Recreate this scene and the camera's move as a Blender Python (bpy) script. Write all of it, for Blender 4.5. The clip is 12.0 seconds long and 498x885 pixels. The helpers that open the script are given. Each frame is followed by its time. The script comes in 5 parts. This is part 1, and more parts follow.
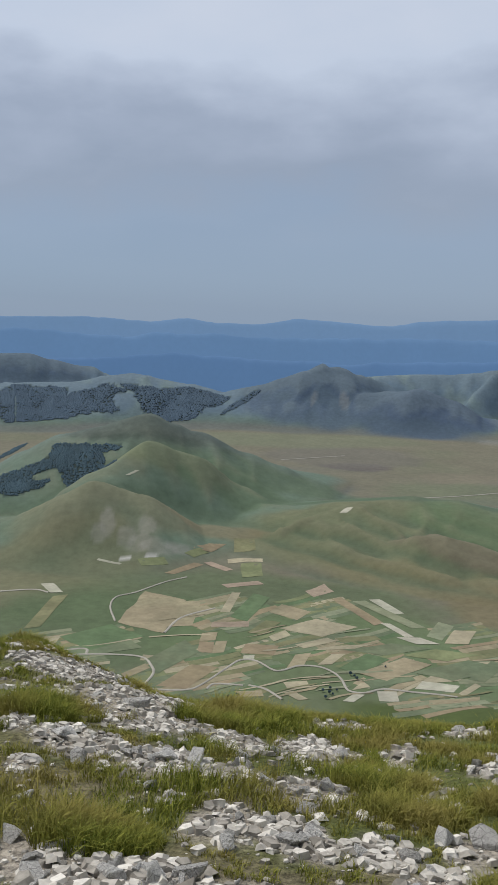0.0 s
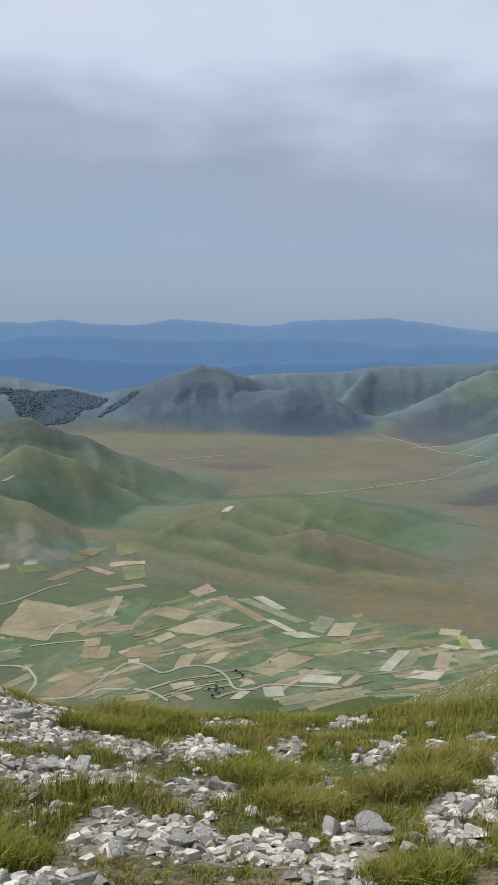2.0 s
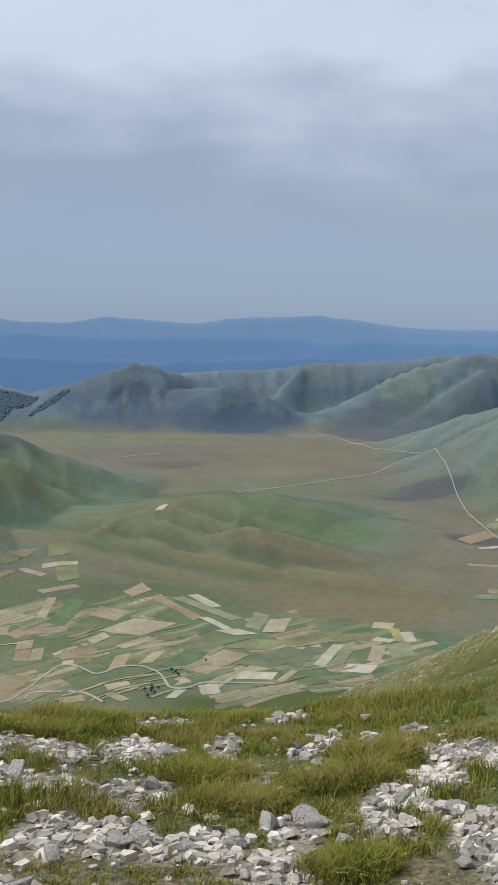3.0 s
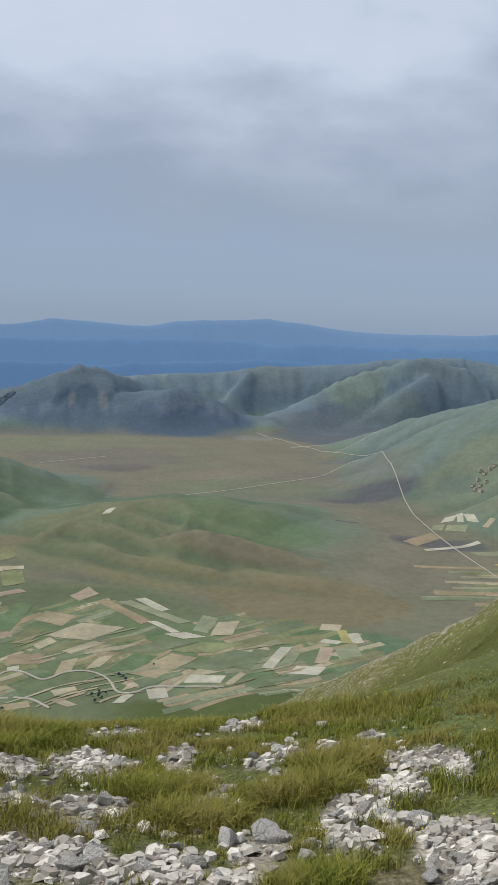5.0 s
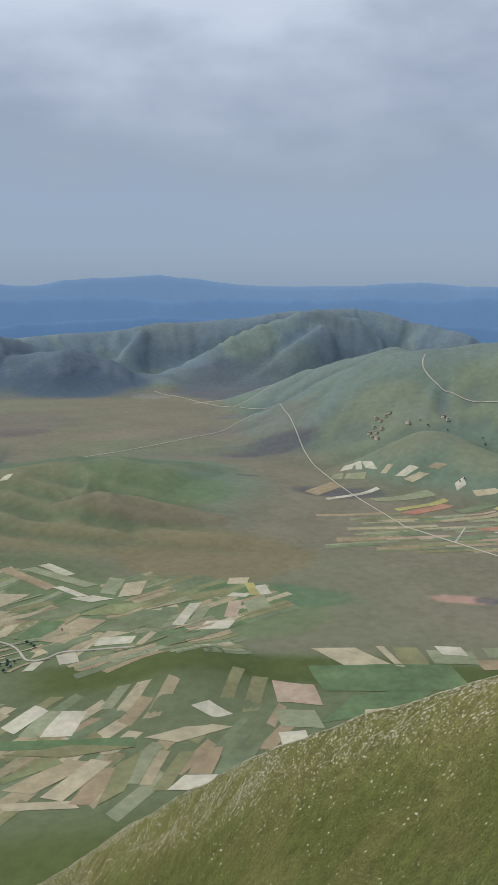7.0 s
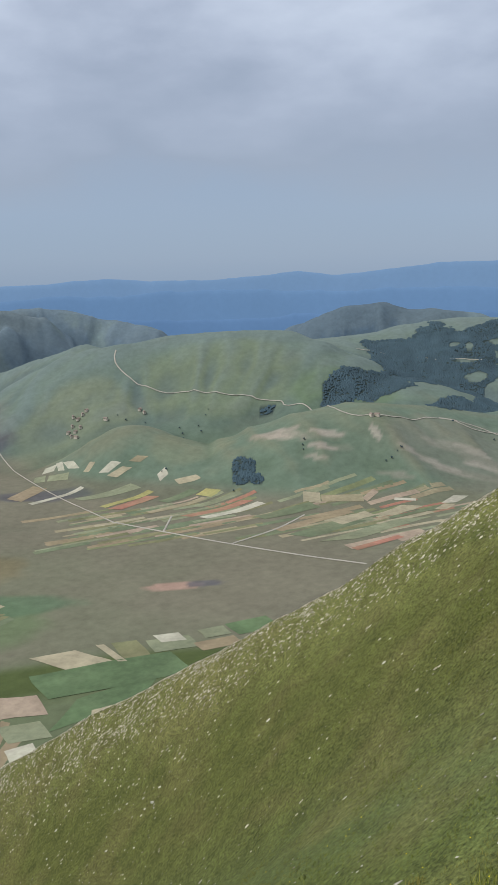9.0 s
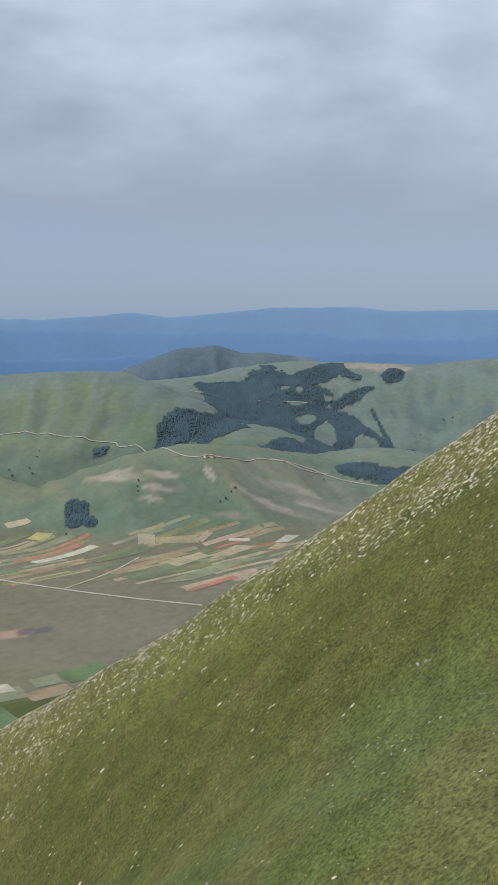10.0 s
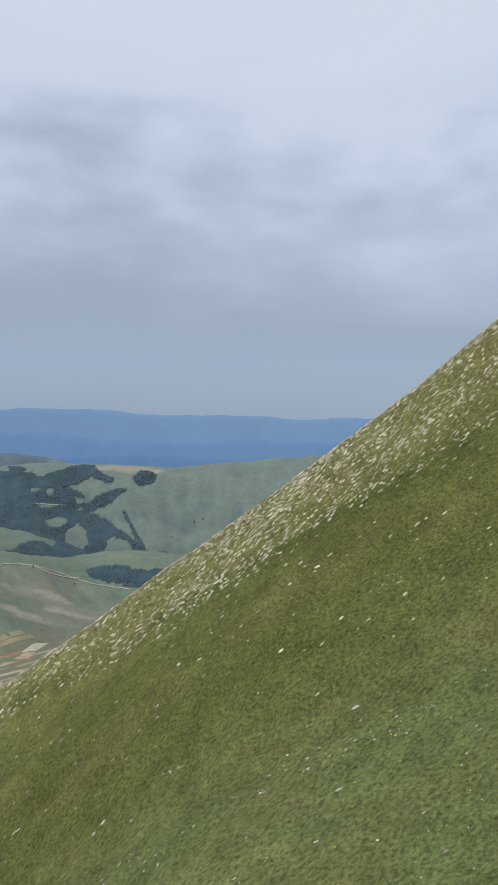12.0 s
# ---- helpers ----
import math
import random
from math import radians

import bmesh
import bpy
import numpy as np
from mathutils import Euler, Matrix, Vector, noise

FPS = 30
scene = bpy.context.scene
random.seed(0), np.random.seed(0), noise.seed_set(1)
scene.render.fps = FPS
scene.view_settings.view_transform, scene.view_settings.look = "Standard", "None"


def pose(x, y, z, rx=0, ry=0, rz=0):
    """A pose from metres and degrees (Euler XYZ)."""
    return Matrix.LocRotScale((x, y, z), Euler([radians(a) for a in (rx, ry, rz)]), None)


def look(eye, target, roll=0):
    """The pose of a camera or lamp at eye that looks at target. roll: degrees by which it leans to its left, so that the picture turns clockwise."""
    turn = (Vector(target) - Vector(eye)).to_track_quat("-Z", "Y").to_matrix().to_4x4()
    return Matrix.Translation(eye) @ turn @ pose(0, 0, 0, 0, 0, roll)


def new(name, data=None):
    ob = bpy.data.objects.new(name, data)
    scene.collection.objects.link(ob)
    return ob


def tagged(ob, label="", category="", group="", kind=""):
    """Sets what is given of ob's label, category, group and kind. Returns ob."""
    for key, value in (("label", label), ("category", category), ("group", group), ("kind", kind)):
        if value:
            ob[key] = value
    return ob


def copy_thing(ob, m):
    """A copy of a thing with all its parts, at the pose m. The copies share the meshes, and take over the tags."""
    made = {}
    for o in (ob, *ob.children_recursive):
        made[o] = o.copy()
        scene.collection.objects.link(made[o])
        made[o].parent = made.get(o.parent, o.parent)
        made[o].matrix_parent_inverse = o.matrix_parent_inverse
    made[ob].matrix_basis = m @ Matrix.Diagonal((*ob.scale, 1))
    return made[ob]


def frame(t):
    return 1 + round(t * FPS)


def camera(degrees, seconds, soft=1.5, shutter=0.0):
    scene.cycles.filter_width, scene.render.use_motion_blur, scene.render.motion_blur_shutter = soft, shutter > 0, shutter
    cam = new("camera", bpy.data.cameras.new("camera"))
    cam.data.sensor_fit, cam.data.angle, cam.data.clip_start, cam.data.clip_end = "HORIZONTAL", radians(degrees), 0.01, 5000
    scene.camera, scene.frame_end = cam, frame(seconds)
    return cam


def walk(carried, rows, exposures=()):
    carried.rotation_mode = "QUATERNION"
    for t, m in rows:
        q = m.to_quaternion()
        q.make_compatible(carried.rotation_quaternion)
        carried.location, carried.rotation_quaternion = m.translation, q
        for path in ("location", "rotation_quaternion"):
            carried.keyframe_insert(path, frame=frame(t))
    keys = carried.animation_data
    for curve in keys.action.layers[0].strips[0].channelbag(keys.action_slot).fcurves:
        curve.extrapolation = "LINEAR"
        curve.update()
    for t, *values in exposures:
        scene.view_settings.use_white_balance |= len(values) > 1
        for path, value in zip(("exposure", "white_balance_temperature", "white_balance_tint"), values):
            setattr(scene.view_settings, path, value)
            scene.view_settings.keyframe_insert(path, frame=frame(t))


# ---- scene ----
# A high mountainside over a farmed plain. Metres; the eye stands at the origin, y ahead at the start.
EYE, PLAIN = 1.6, -480.0
cam = camera(30.84, 12.0)
ROWS = [
    (0.0, 81.59, -1.19, 0.18),
    (0.5, 81.62, -1.15, -2.35),
    (1.0, 81.77, -1.14, -4.41),
    (1.5, 81.89, -0.93, -5.92),
    (2.0, 81.74, -0.81, -7.57),
    (2.5, 81.58, -0.89, -9.67),
    (3.0, 81.65, -0.85, -11.84),
    (3.5, 81.71, -0.79, -13.54),
    (5.5, 81.84, -1.18, -15.72),
    (6.0, 81.12, -0.69, -16.89),
    (6.5, 79.97, -0.20, -18.42),
    (7.0, 79.18, 0.29, -21.91),
    (9.0, 78.57, 2.17, -41.49),
    (9.5, 79.52, 1.27, -46.97),
    (10.0, 80.96, 0.54, -51.84),
    (10.5, 82.83, 0.10, -56.75),
    (11.0, 84.72, -0.67, -62.06),
    (11.5, 86.42, -1.10, -65.53),
    (12.0, 87.51, -1.10, -67.37),
]
# the eye: still at first, then ahead to the shelf's brink, replacing a zoom
AHEAD = {5.5: 0.05, 6.0: 0.40, 6.5: 0.80}
BRINK = (-0.97, 7.28, -0.95)
walk(cam, [(t, pose(*(k * v for v in BRINK[:2]), EYE + k * BRINK[2], rx, ry, rz))
           for t, rx, ry, rz in ROWS for k in (AHEAD.get(t, 0.0 if t < 5 else 1.0),)],
     [(0.0, -0.08), (1.0, -0.10), (1.5, -0.12), (2.0, 0.06), (3.5, 0.06), (5.5, 0.0), (7.0, 0.0), (9.0, 0.07), (12.0, 0.04)])

# ---- light ----
SUN_BEARING, SUN_HEIGHT = -62.0, 57.0


def build_world():
    world = bpy.data.worlds.new("sky")
    scene.world = world
    world.use_nodes = True
    nt = world.node_tree
    nt.nodes.clear()
    n, l = nt.nodes.new, nt.links.new
    out, bg = n("ShaderNodeOutputWorld"), n("ShaderNodeBackground")
    sky = n("ShaderNodeTexSky")
    sky.sky_type, sky.sun_disc = "NISHITA", False
    sky.sun_elevation, sky.sun_rotation = radians(SUN_HEIGHT), radians(SUN_BEARING)
    sky.altitude = 1900
    dim = n("ShaderNodeVectorMath")
    dim.operation = "SCALE"
    dim.inputs["Scale"].default_value = 0.1
    l(sky.outputs["Color"], dim.inputs[0])
    tc, sep = n("ShaderNodeTexCoord"), n("ShaderNodeSeparateXYZ")
    l(tc.outputs["Generated"], sep.inputs[0])
    # clouds: grey veil near the horizon, a darker deck above it, bright tops higher up
    stretch = n("ShaderNodeMapping")
    stretch.inputs["Scale"].default_value = (1.0, 1.0, 2.3)
    l(tc.outputs["Generated"], stretch.inputs["Vector"])
    big, fine = n("ShaderNodeTexNoise"), n("ShaderNodeTexNoise")
    for node, scale, detail in ((big, 2.6, 3.0), (fine, 7.0, 6.0)):
        node.inputs["Scale"].default_value, node.inputs["Detail"].default_value = scale, detail
        node.inputs["Roughness"].default_value = 0.5
        l(stretch.outputs["Vector"], node.inputs["Vector"])
    mixn = n("ShaderNodeMix")
    mixn.data_type, mixn.inputs["Factor"].default_value = "FLOAT", 0.4
    l(big.outputs["Fac"], mixn.inputs["A"]), l(fine.outputs["Fac"], mixn.inputs["B"])
    # height plus cloud relief drives the tone
    rel = n("ShaderNodeMath")
    rel.operation, rel.inputs[1].default_value, rel.inputs[2].default_value = "MULTIPLY_ADD", 0.62, -0.31
    l(mixn.outputs["Result"], rel.inputs[0])
    grow = n("ShaderNodeMapRange")
    grow.inputs["From Min"].default_value, grow.inputs["From Max"].default_value = 0.03, 0.22
    l(sep.outputs["Z"], grow.inputs["Value"])
    relg = n("ShaderNodeMath")
    relg.operation = "MULTIPLY"
    l(rel.outputs[0], relg.inputs[0]), l(grow.outputs["Result"], relg.inputs[1])
    tone = n("ShaderNodeMath")
    tone.operation = "ADD"
    side = n("ShaderNodeMath")          # thinner, brighter cloud towards the right
    side.operation, side.inputs[1].default_value = "MULTIPLY_ADD", 0.04
    l(sep.outputs["X"], side.inputs[0]), l(sep.outputs["Z"], side.inputs[2])
    l(side.outputs[0], tone.inputs[0]), l(relg.outputs[0], tone.inputs[1])
    ramp = n("ShaderNodeValToRGB")
    cr = ramp.color_ramp
    stops = ((0.0, (0.24, 0.33, 0.468)), (0.03, (0.272, 0.362, 0.50)), (0.08, (0.305, 0.39, 0.525)), (0.125, (0.325, 0.386, 0.495)),
             (0.17, (0.385, 0.447, 0.565)), (0.22, (0.475, 0.542, 0.668)), (0.29, (0.60, 0.675, 0.805)), (0.40, (0.655, 0.715, 0.83)), (1.0, (0.68, 0.73, 0.83)))
    while len(cr.elements) < len(stops):
        cr.elements.new(0.5)
    for e, (p, c) in zip(cr.elements, stops):
        e.position, e.color = p, (*c, 1)
    l(tone.outputs[0], ramp.inputs["Fac"])
    mix = n("ShaderNodeMix")
    mix.data_type, mix.inputs["Factor"].default_value = "RGBA", 0.9
    l(dim.outputs[0], mix.inputs["A"]), l(ramp.outputs["Color"], mix.inputs["B"])
    l(mix.outputs["Result"], bg.inputs["Color"])
    bg.inputs["Strength"].default_value = 1.0
    l(bg.outputs[0], out.inputs[0])


build_world()
sun = new("sun", bpy.data.lights.new("sun", "SUN"))
sun.data.energy, sun.data.angle, sun.data.color = 3.1, radians(0.9), (1.0, 0.95, 0.87)
_b, _h = radians(SUN_BEARING), radians(SUN_HEIGHT)
sun.matrix_world = look((0, 0, 0), (-math.sin(_b) * math.cos(_h), -math.cos(_b) * math.cos(_h), -math.sin(_h)))

# ---- materials ----
M = {}


def shader(name, rough=0.9, spec=0.25):
    m = bpy.data.materials.new(name)
    m.use_nodes = True
    nt = m.node_tree
    b = nt.nodes["Principled BSDF"]
    b.inputs["Roughness"].default_value, b.inputs["Specular IOR Level"].default_value = rough, spec
    M[name] = m
    return nt, b


def noise_node(nt, scale, detail=4.0, rough=0.55, stretch=None):
    t, c = nt.nodes.new("ShaderNodeTexNoise"), nt.nodes.new("ShaderNodeTexCoord")
    t.inputs["Scale"].default_value, t.inputs["Detail"].default_value, t.inputs["Roughness"].default_value = scale, detail, rough
    if stretch:
        mp = nt.nodes.new("ShaderNodeMapping")
        mp.inputs["Scale"].default_value = stretch
        nt.links.new(c.outputs["Object"], mp.inputs["Vector"])
        nt.links.new(mp.outputs["Vector"], t.inputs["Vector"])
    else:
        nt.links.new(c.outputs["Object"], t.inputs["Vector"])
    return t.outputs["Fac"]


def remap(nt, value, lo, hi, a=0.3, b=0.7):
    r = nt.nodes.new("ShaderNodeMapRange")
    r.inputs["From Min"].default_value, r.inputs["From Max"].default_value = a, b
    r.inputs["To Min"].default_value, r.inputs["To Max"].default_value = lo, hi
    nt.links.new(value, r.inputs["Value"])
    return r.outputs["Result"]


def times(nt, colour, value):
    v = nt.nodes.new("ShaderNodeVectorMath")
    v.operation = "SCALE"
    nt.links.new(colour, v.inputs[0]), nt.links.new(value, v.inputs["Scale"])
    return v.outputs[0]


def blend(nt, fac, a, b):
    x = nt.nodes.new("ShaderNodeMix")
    x.data_type = "RGBA"
    for sock, v in (("Factor", fac), ("A", a), ("B", b)):
        if isinstance(v, tuple):
            x.inputs[sock].default_value = (*v, 1)
        elif isinstance(v, float):
            x.inputs[sock].default_value = v
        else:
            nt.links.new(v, x.inputs[sock])
    return x.outputs["Result"]


def bump(nt, b, value, strength, distance):
    k = nt.nodes.new("ShaderNodeBump")
    k.inputs["Strength"].default_value, k.inputs["Distance"].default_value = strength, distance
    nt.links.new(value, k.inputs["Height"])
    nt.links.new(k.outputs["Normal"], b.inputs["Normal"])


def speckled(name, colour, scale=0.05, depth=0.25, rough=0.9, grain=None, second=None, spec=0.2):
    """A plain colour with patches at two scales; second: a colour that comes through in blotches."""
    nt, b = shader(name, rough, spec)
    base = nt.nodes.new("ShaderNodeRGB")
    base.outputs[0].default_value = (*colour, 1)
    col = base.outputs[0]
    if second:
        col = blend(nt, remap(nt, noise_node(nt, scale * 0.6, 5), 0.0, 1.0, 0.42, 0.62), col, second)
    col = times(nt, col, remap(nt, noise_node(nt, scale, 6), 1 - depth, 1 + depth))
    col = times(nt, col, remap(nt, noise_node(nt, grain or scale * 9, 3), 1 - depth * 0.6, 1 + depth * 0.6))
    nt.links.new(col, b.inputs["Base Color"])
    return nt, b


def build_materials():
    # land: cover and painted haze come with the sheet, grain and tufts from here
    nt, b = shader("land", 0.95, 0.1)
    at_ = nt.nodes.new("ShaderNodeAttribute")
    at_.attribute_name = "cover_tint"
    col = at_.outputs["Color"]
    col = times(nt, col, remap(nt, noise_node(nt, 0.011, 6), 0.93, 1.07))
    col = times(nt, col, remap(nt, noise_node(nt, 0.06, 6, 0.7), 0.86, 1.14))
    tufted = times(nt, col, remap(nt, noise_node(nt, 2.6, 6, 0.7), 0.74, 1.26))
    tufted = times(nt, tufted, remap(nt, noise_node(nt, 24.0, 6, 0.75), 0.4, 1.6, 0.34, 0.66))
    col = blend(nt, at_.outputs["Alpha"], col, tufted)
    nt.links.new(col, b.inputs["Base Color"])
    bump(nt, b, noise_node(nt, 6.0, 6, 0.65), 0.8, 0.2)
    # limestone
    nt, b = shader("limestone", 0.85, 0.25)
    info = nt.nodes.new("ShaderNodeObjectInfo")
    col = blend(nt, info.outputs["Random"], (0.44, 0.425, 0.40), (0.68, 0.665, 0.635))
    col = blend(nt, remap(nt, noise_node(nt, 9, 5), 0.0, 0.75, 0.5, 0.75), col, (0.33, 0.31, 0.29))
    col = times(nt, col, remap(nt, noise_node(nt, 22, 5), 0.8, 1.2))
    crack = nt.nodes.new("ShaderNodeTexVoronoi")
    crack.feature, crack.inputs["Scale"].default_value = "DISTANCE_TO_EDGE", 3.4
    where = nt.nodes.new("ShaderNodeTexCoord")
    nt.links.new(where.outputs["Object"], crack.inputs["Vector"])
    line = remap(nt, crack.outputs["Distance"], 0.5, 1.0, 0.0, 0.035)
    col = times(nt, col, line)
    nt.links.new(col, b.inputs["Base Color"])
    bump(nt, b, noise_node(nt, 14, 7, 0.65), 0.9, 0.05)
    # loose stones; those on the rib are dulled by lichen
    for name, dark, light in (("scree", (0.20, 0.182, 0.155), (0.60, 0.57, 0.515)), ("lichened_scree", (0.17, 0.158, 0.105), (0.56, 0.52, 0.41))):
        nt, b = shader(name, 0.9, 0.2)
        geo = nt.nodes.new("ShaderNodeNewGeometry")
        col = blend(nt, geo.outputs["Random Per Island"], dark, light)
        col = times(nt, col, remap(nt, noise_node(nt, 30, 4), 0.8, 1.2))
        nt.links.new(col, b.inputs["Base Color"])
    nt, b = shader("grass_blade", 0.8, 0.08)
    geo = nt.nodes.new("ShaderNodeNewGeometry")
    col = blend(nt, geo.outputs["Random Per Island"], (0.052, 0.080, 0.010), (0.285, 0.292, 0.055))
    col = blend(nt, remap(nt, noise_node(nt, 1.3, 4), 0.0, 0.8, 0.42, 0.62), col, (0.27, 0.225, 0.07))
    nt.links.new(col, b.inputs["Base Color"])
    nt, b = shader("turf_blade", 0.8, 0.08)
    geo = nt.nodes.new("ShaderNodeNewGeometry")
    col = blend(nt, geo.outputs["Random Per Island"], (0.088, 0.118, 0.024), (0.185, 0.202, 0.052))
    col = blend(nt, remap(nt, noise_node(nt, 0.6, 5), 0.0, 0.7, 0.45, 0.65), col, (0.175, 0.165, 0.052))
    nt.links.new(col, b.inputs["Base Color"])
    speckled("flower", (0.75, 0.62, 0.03))
    # far ridges, a plain backdrop: haze blue put into colour and glow
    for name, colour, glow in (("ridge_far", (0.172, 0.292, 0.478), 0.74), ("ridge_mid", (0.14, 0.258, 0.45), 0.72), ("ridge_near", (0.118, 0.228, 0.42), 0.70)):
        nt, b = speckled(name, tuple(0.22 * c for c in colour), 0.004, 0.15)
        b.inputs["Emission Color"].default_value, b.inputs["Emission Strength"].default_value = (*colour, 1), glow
    # farmland
    speckled("track", (0.30, 0.285, 0.245), 0.05, 0.15)
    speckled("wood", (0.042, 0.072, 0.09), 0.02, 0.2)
    # far woods: paler and bluer, distance haze put into the colour
    speckled("hazed_wood", (0.056, 0.086, 0.118), 0.02, 0.15)
    for name, colour, second in (
            ("tan", (0.238, 0.205, 0.134), (0.21, 0.19, 0.122)), ("straw", (0.288, 0.259, 0.178), (0.250, 0.229, 0.156)), ("pale", (0.349, 0.335, 0.270), (0.288, 0.290, 0.224)),
            ("green", (0.106, 0.134, 0.080), (0.125, 0.145, 0.087)), ("deep_green", (0.080, 0.124, 0.060), (0.092, 0.134, 0.068)), ("olive", (0.150, 0.148, 0.080), (0.135, 0.142, 0.074)),
            ("sage", (0.175, 0.195, 0.125), (0.165, 0.178, 0.112)), ("pink", (0.258, 0.205, 0.155), (0.258, 0.210, 0.156)), ("brown", (0.205, 0.165, 0.108), (0.212, 0.176, 0.110)),
            ("red", (0.258, 0.126, 0.091), (0.235, 0.145, 0.095)), ("yellow", (0.27, 0.25, 0.10), (0.22, 0.22, 0.095)), ("lime", (0.150, 0.168, 0.085), (0.135, 0.155, 0.080))):
        speckled(name, colour, 0.02, 0.2, grain=0.12, second=second)
    speckled("house_wall", (0.5, 0.45, 0.38), 0.2, 0.15)
    speckled("house_roof", (0.24, 0.19, 0.165), 0.2, 0.2)


build_materials()

# ---- the land: one sheet, given as a height over the plan ----
def at(bearing, distance):
    b = radians(bearing)
    return distance * math.sin(b), distance * math.cos(b)


def smooth(t):
    t = np.clip(t, 0, 1)
    return t * t * (3 - 2 * t)


def wave(x, y, scale, seed, octaves=4):
    """Smooth value noise over the plan, about -1 to 1."""
    out, amp, total = 0.0, 1.0, 0.0
    for o in range(octaves):
        rs = np.random.RandomState(seed * 31 + o)
        table = rs.rand(64, 64)
        u, v = np.asarray(x) / scale * 2 ** o + 7.3 * o, np.asarray(y) / scale * 2 ** o + 3.1 * o
        i, j = np.floor(u).astype(int), np.floor(v).astype(int)
        fu, fv = u - i, v - j
        fu, fv = fu * fu * (3 - 2 * fu), fv * fv * (3 - 2 * fv)
        a, b = table[i % 64, j % 64], table[(i + 1) % 64, j % 64]
        c, d = table[i % 64, (j + 1) % 64], table[(i + 1) % 64, (j + 1) % 64]
        out = out + amp * (a * (1 - fu) * (1 - fv) + b * fu * (1 - fv) + c * (1 - fu) * fv + d * fu * fv)
        total += amp
        amp *= 0.5
    return out / total * 2 - 1


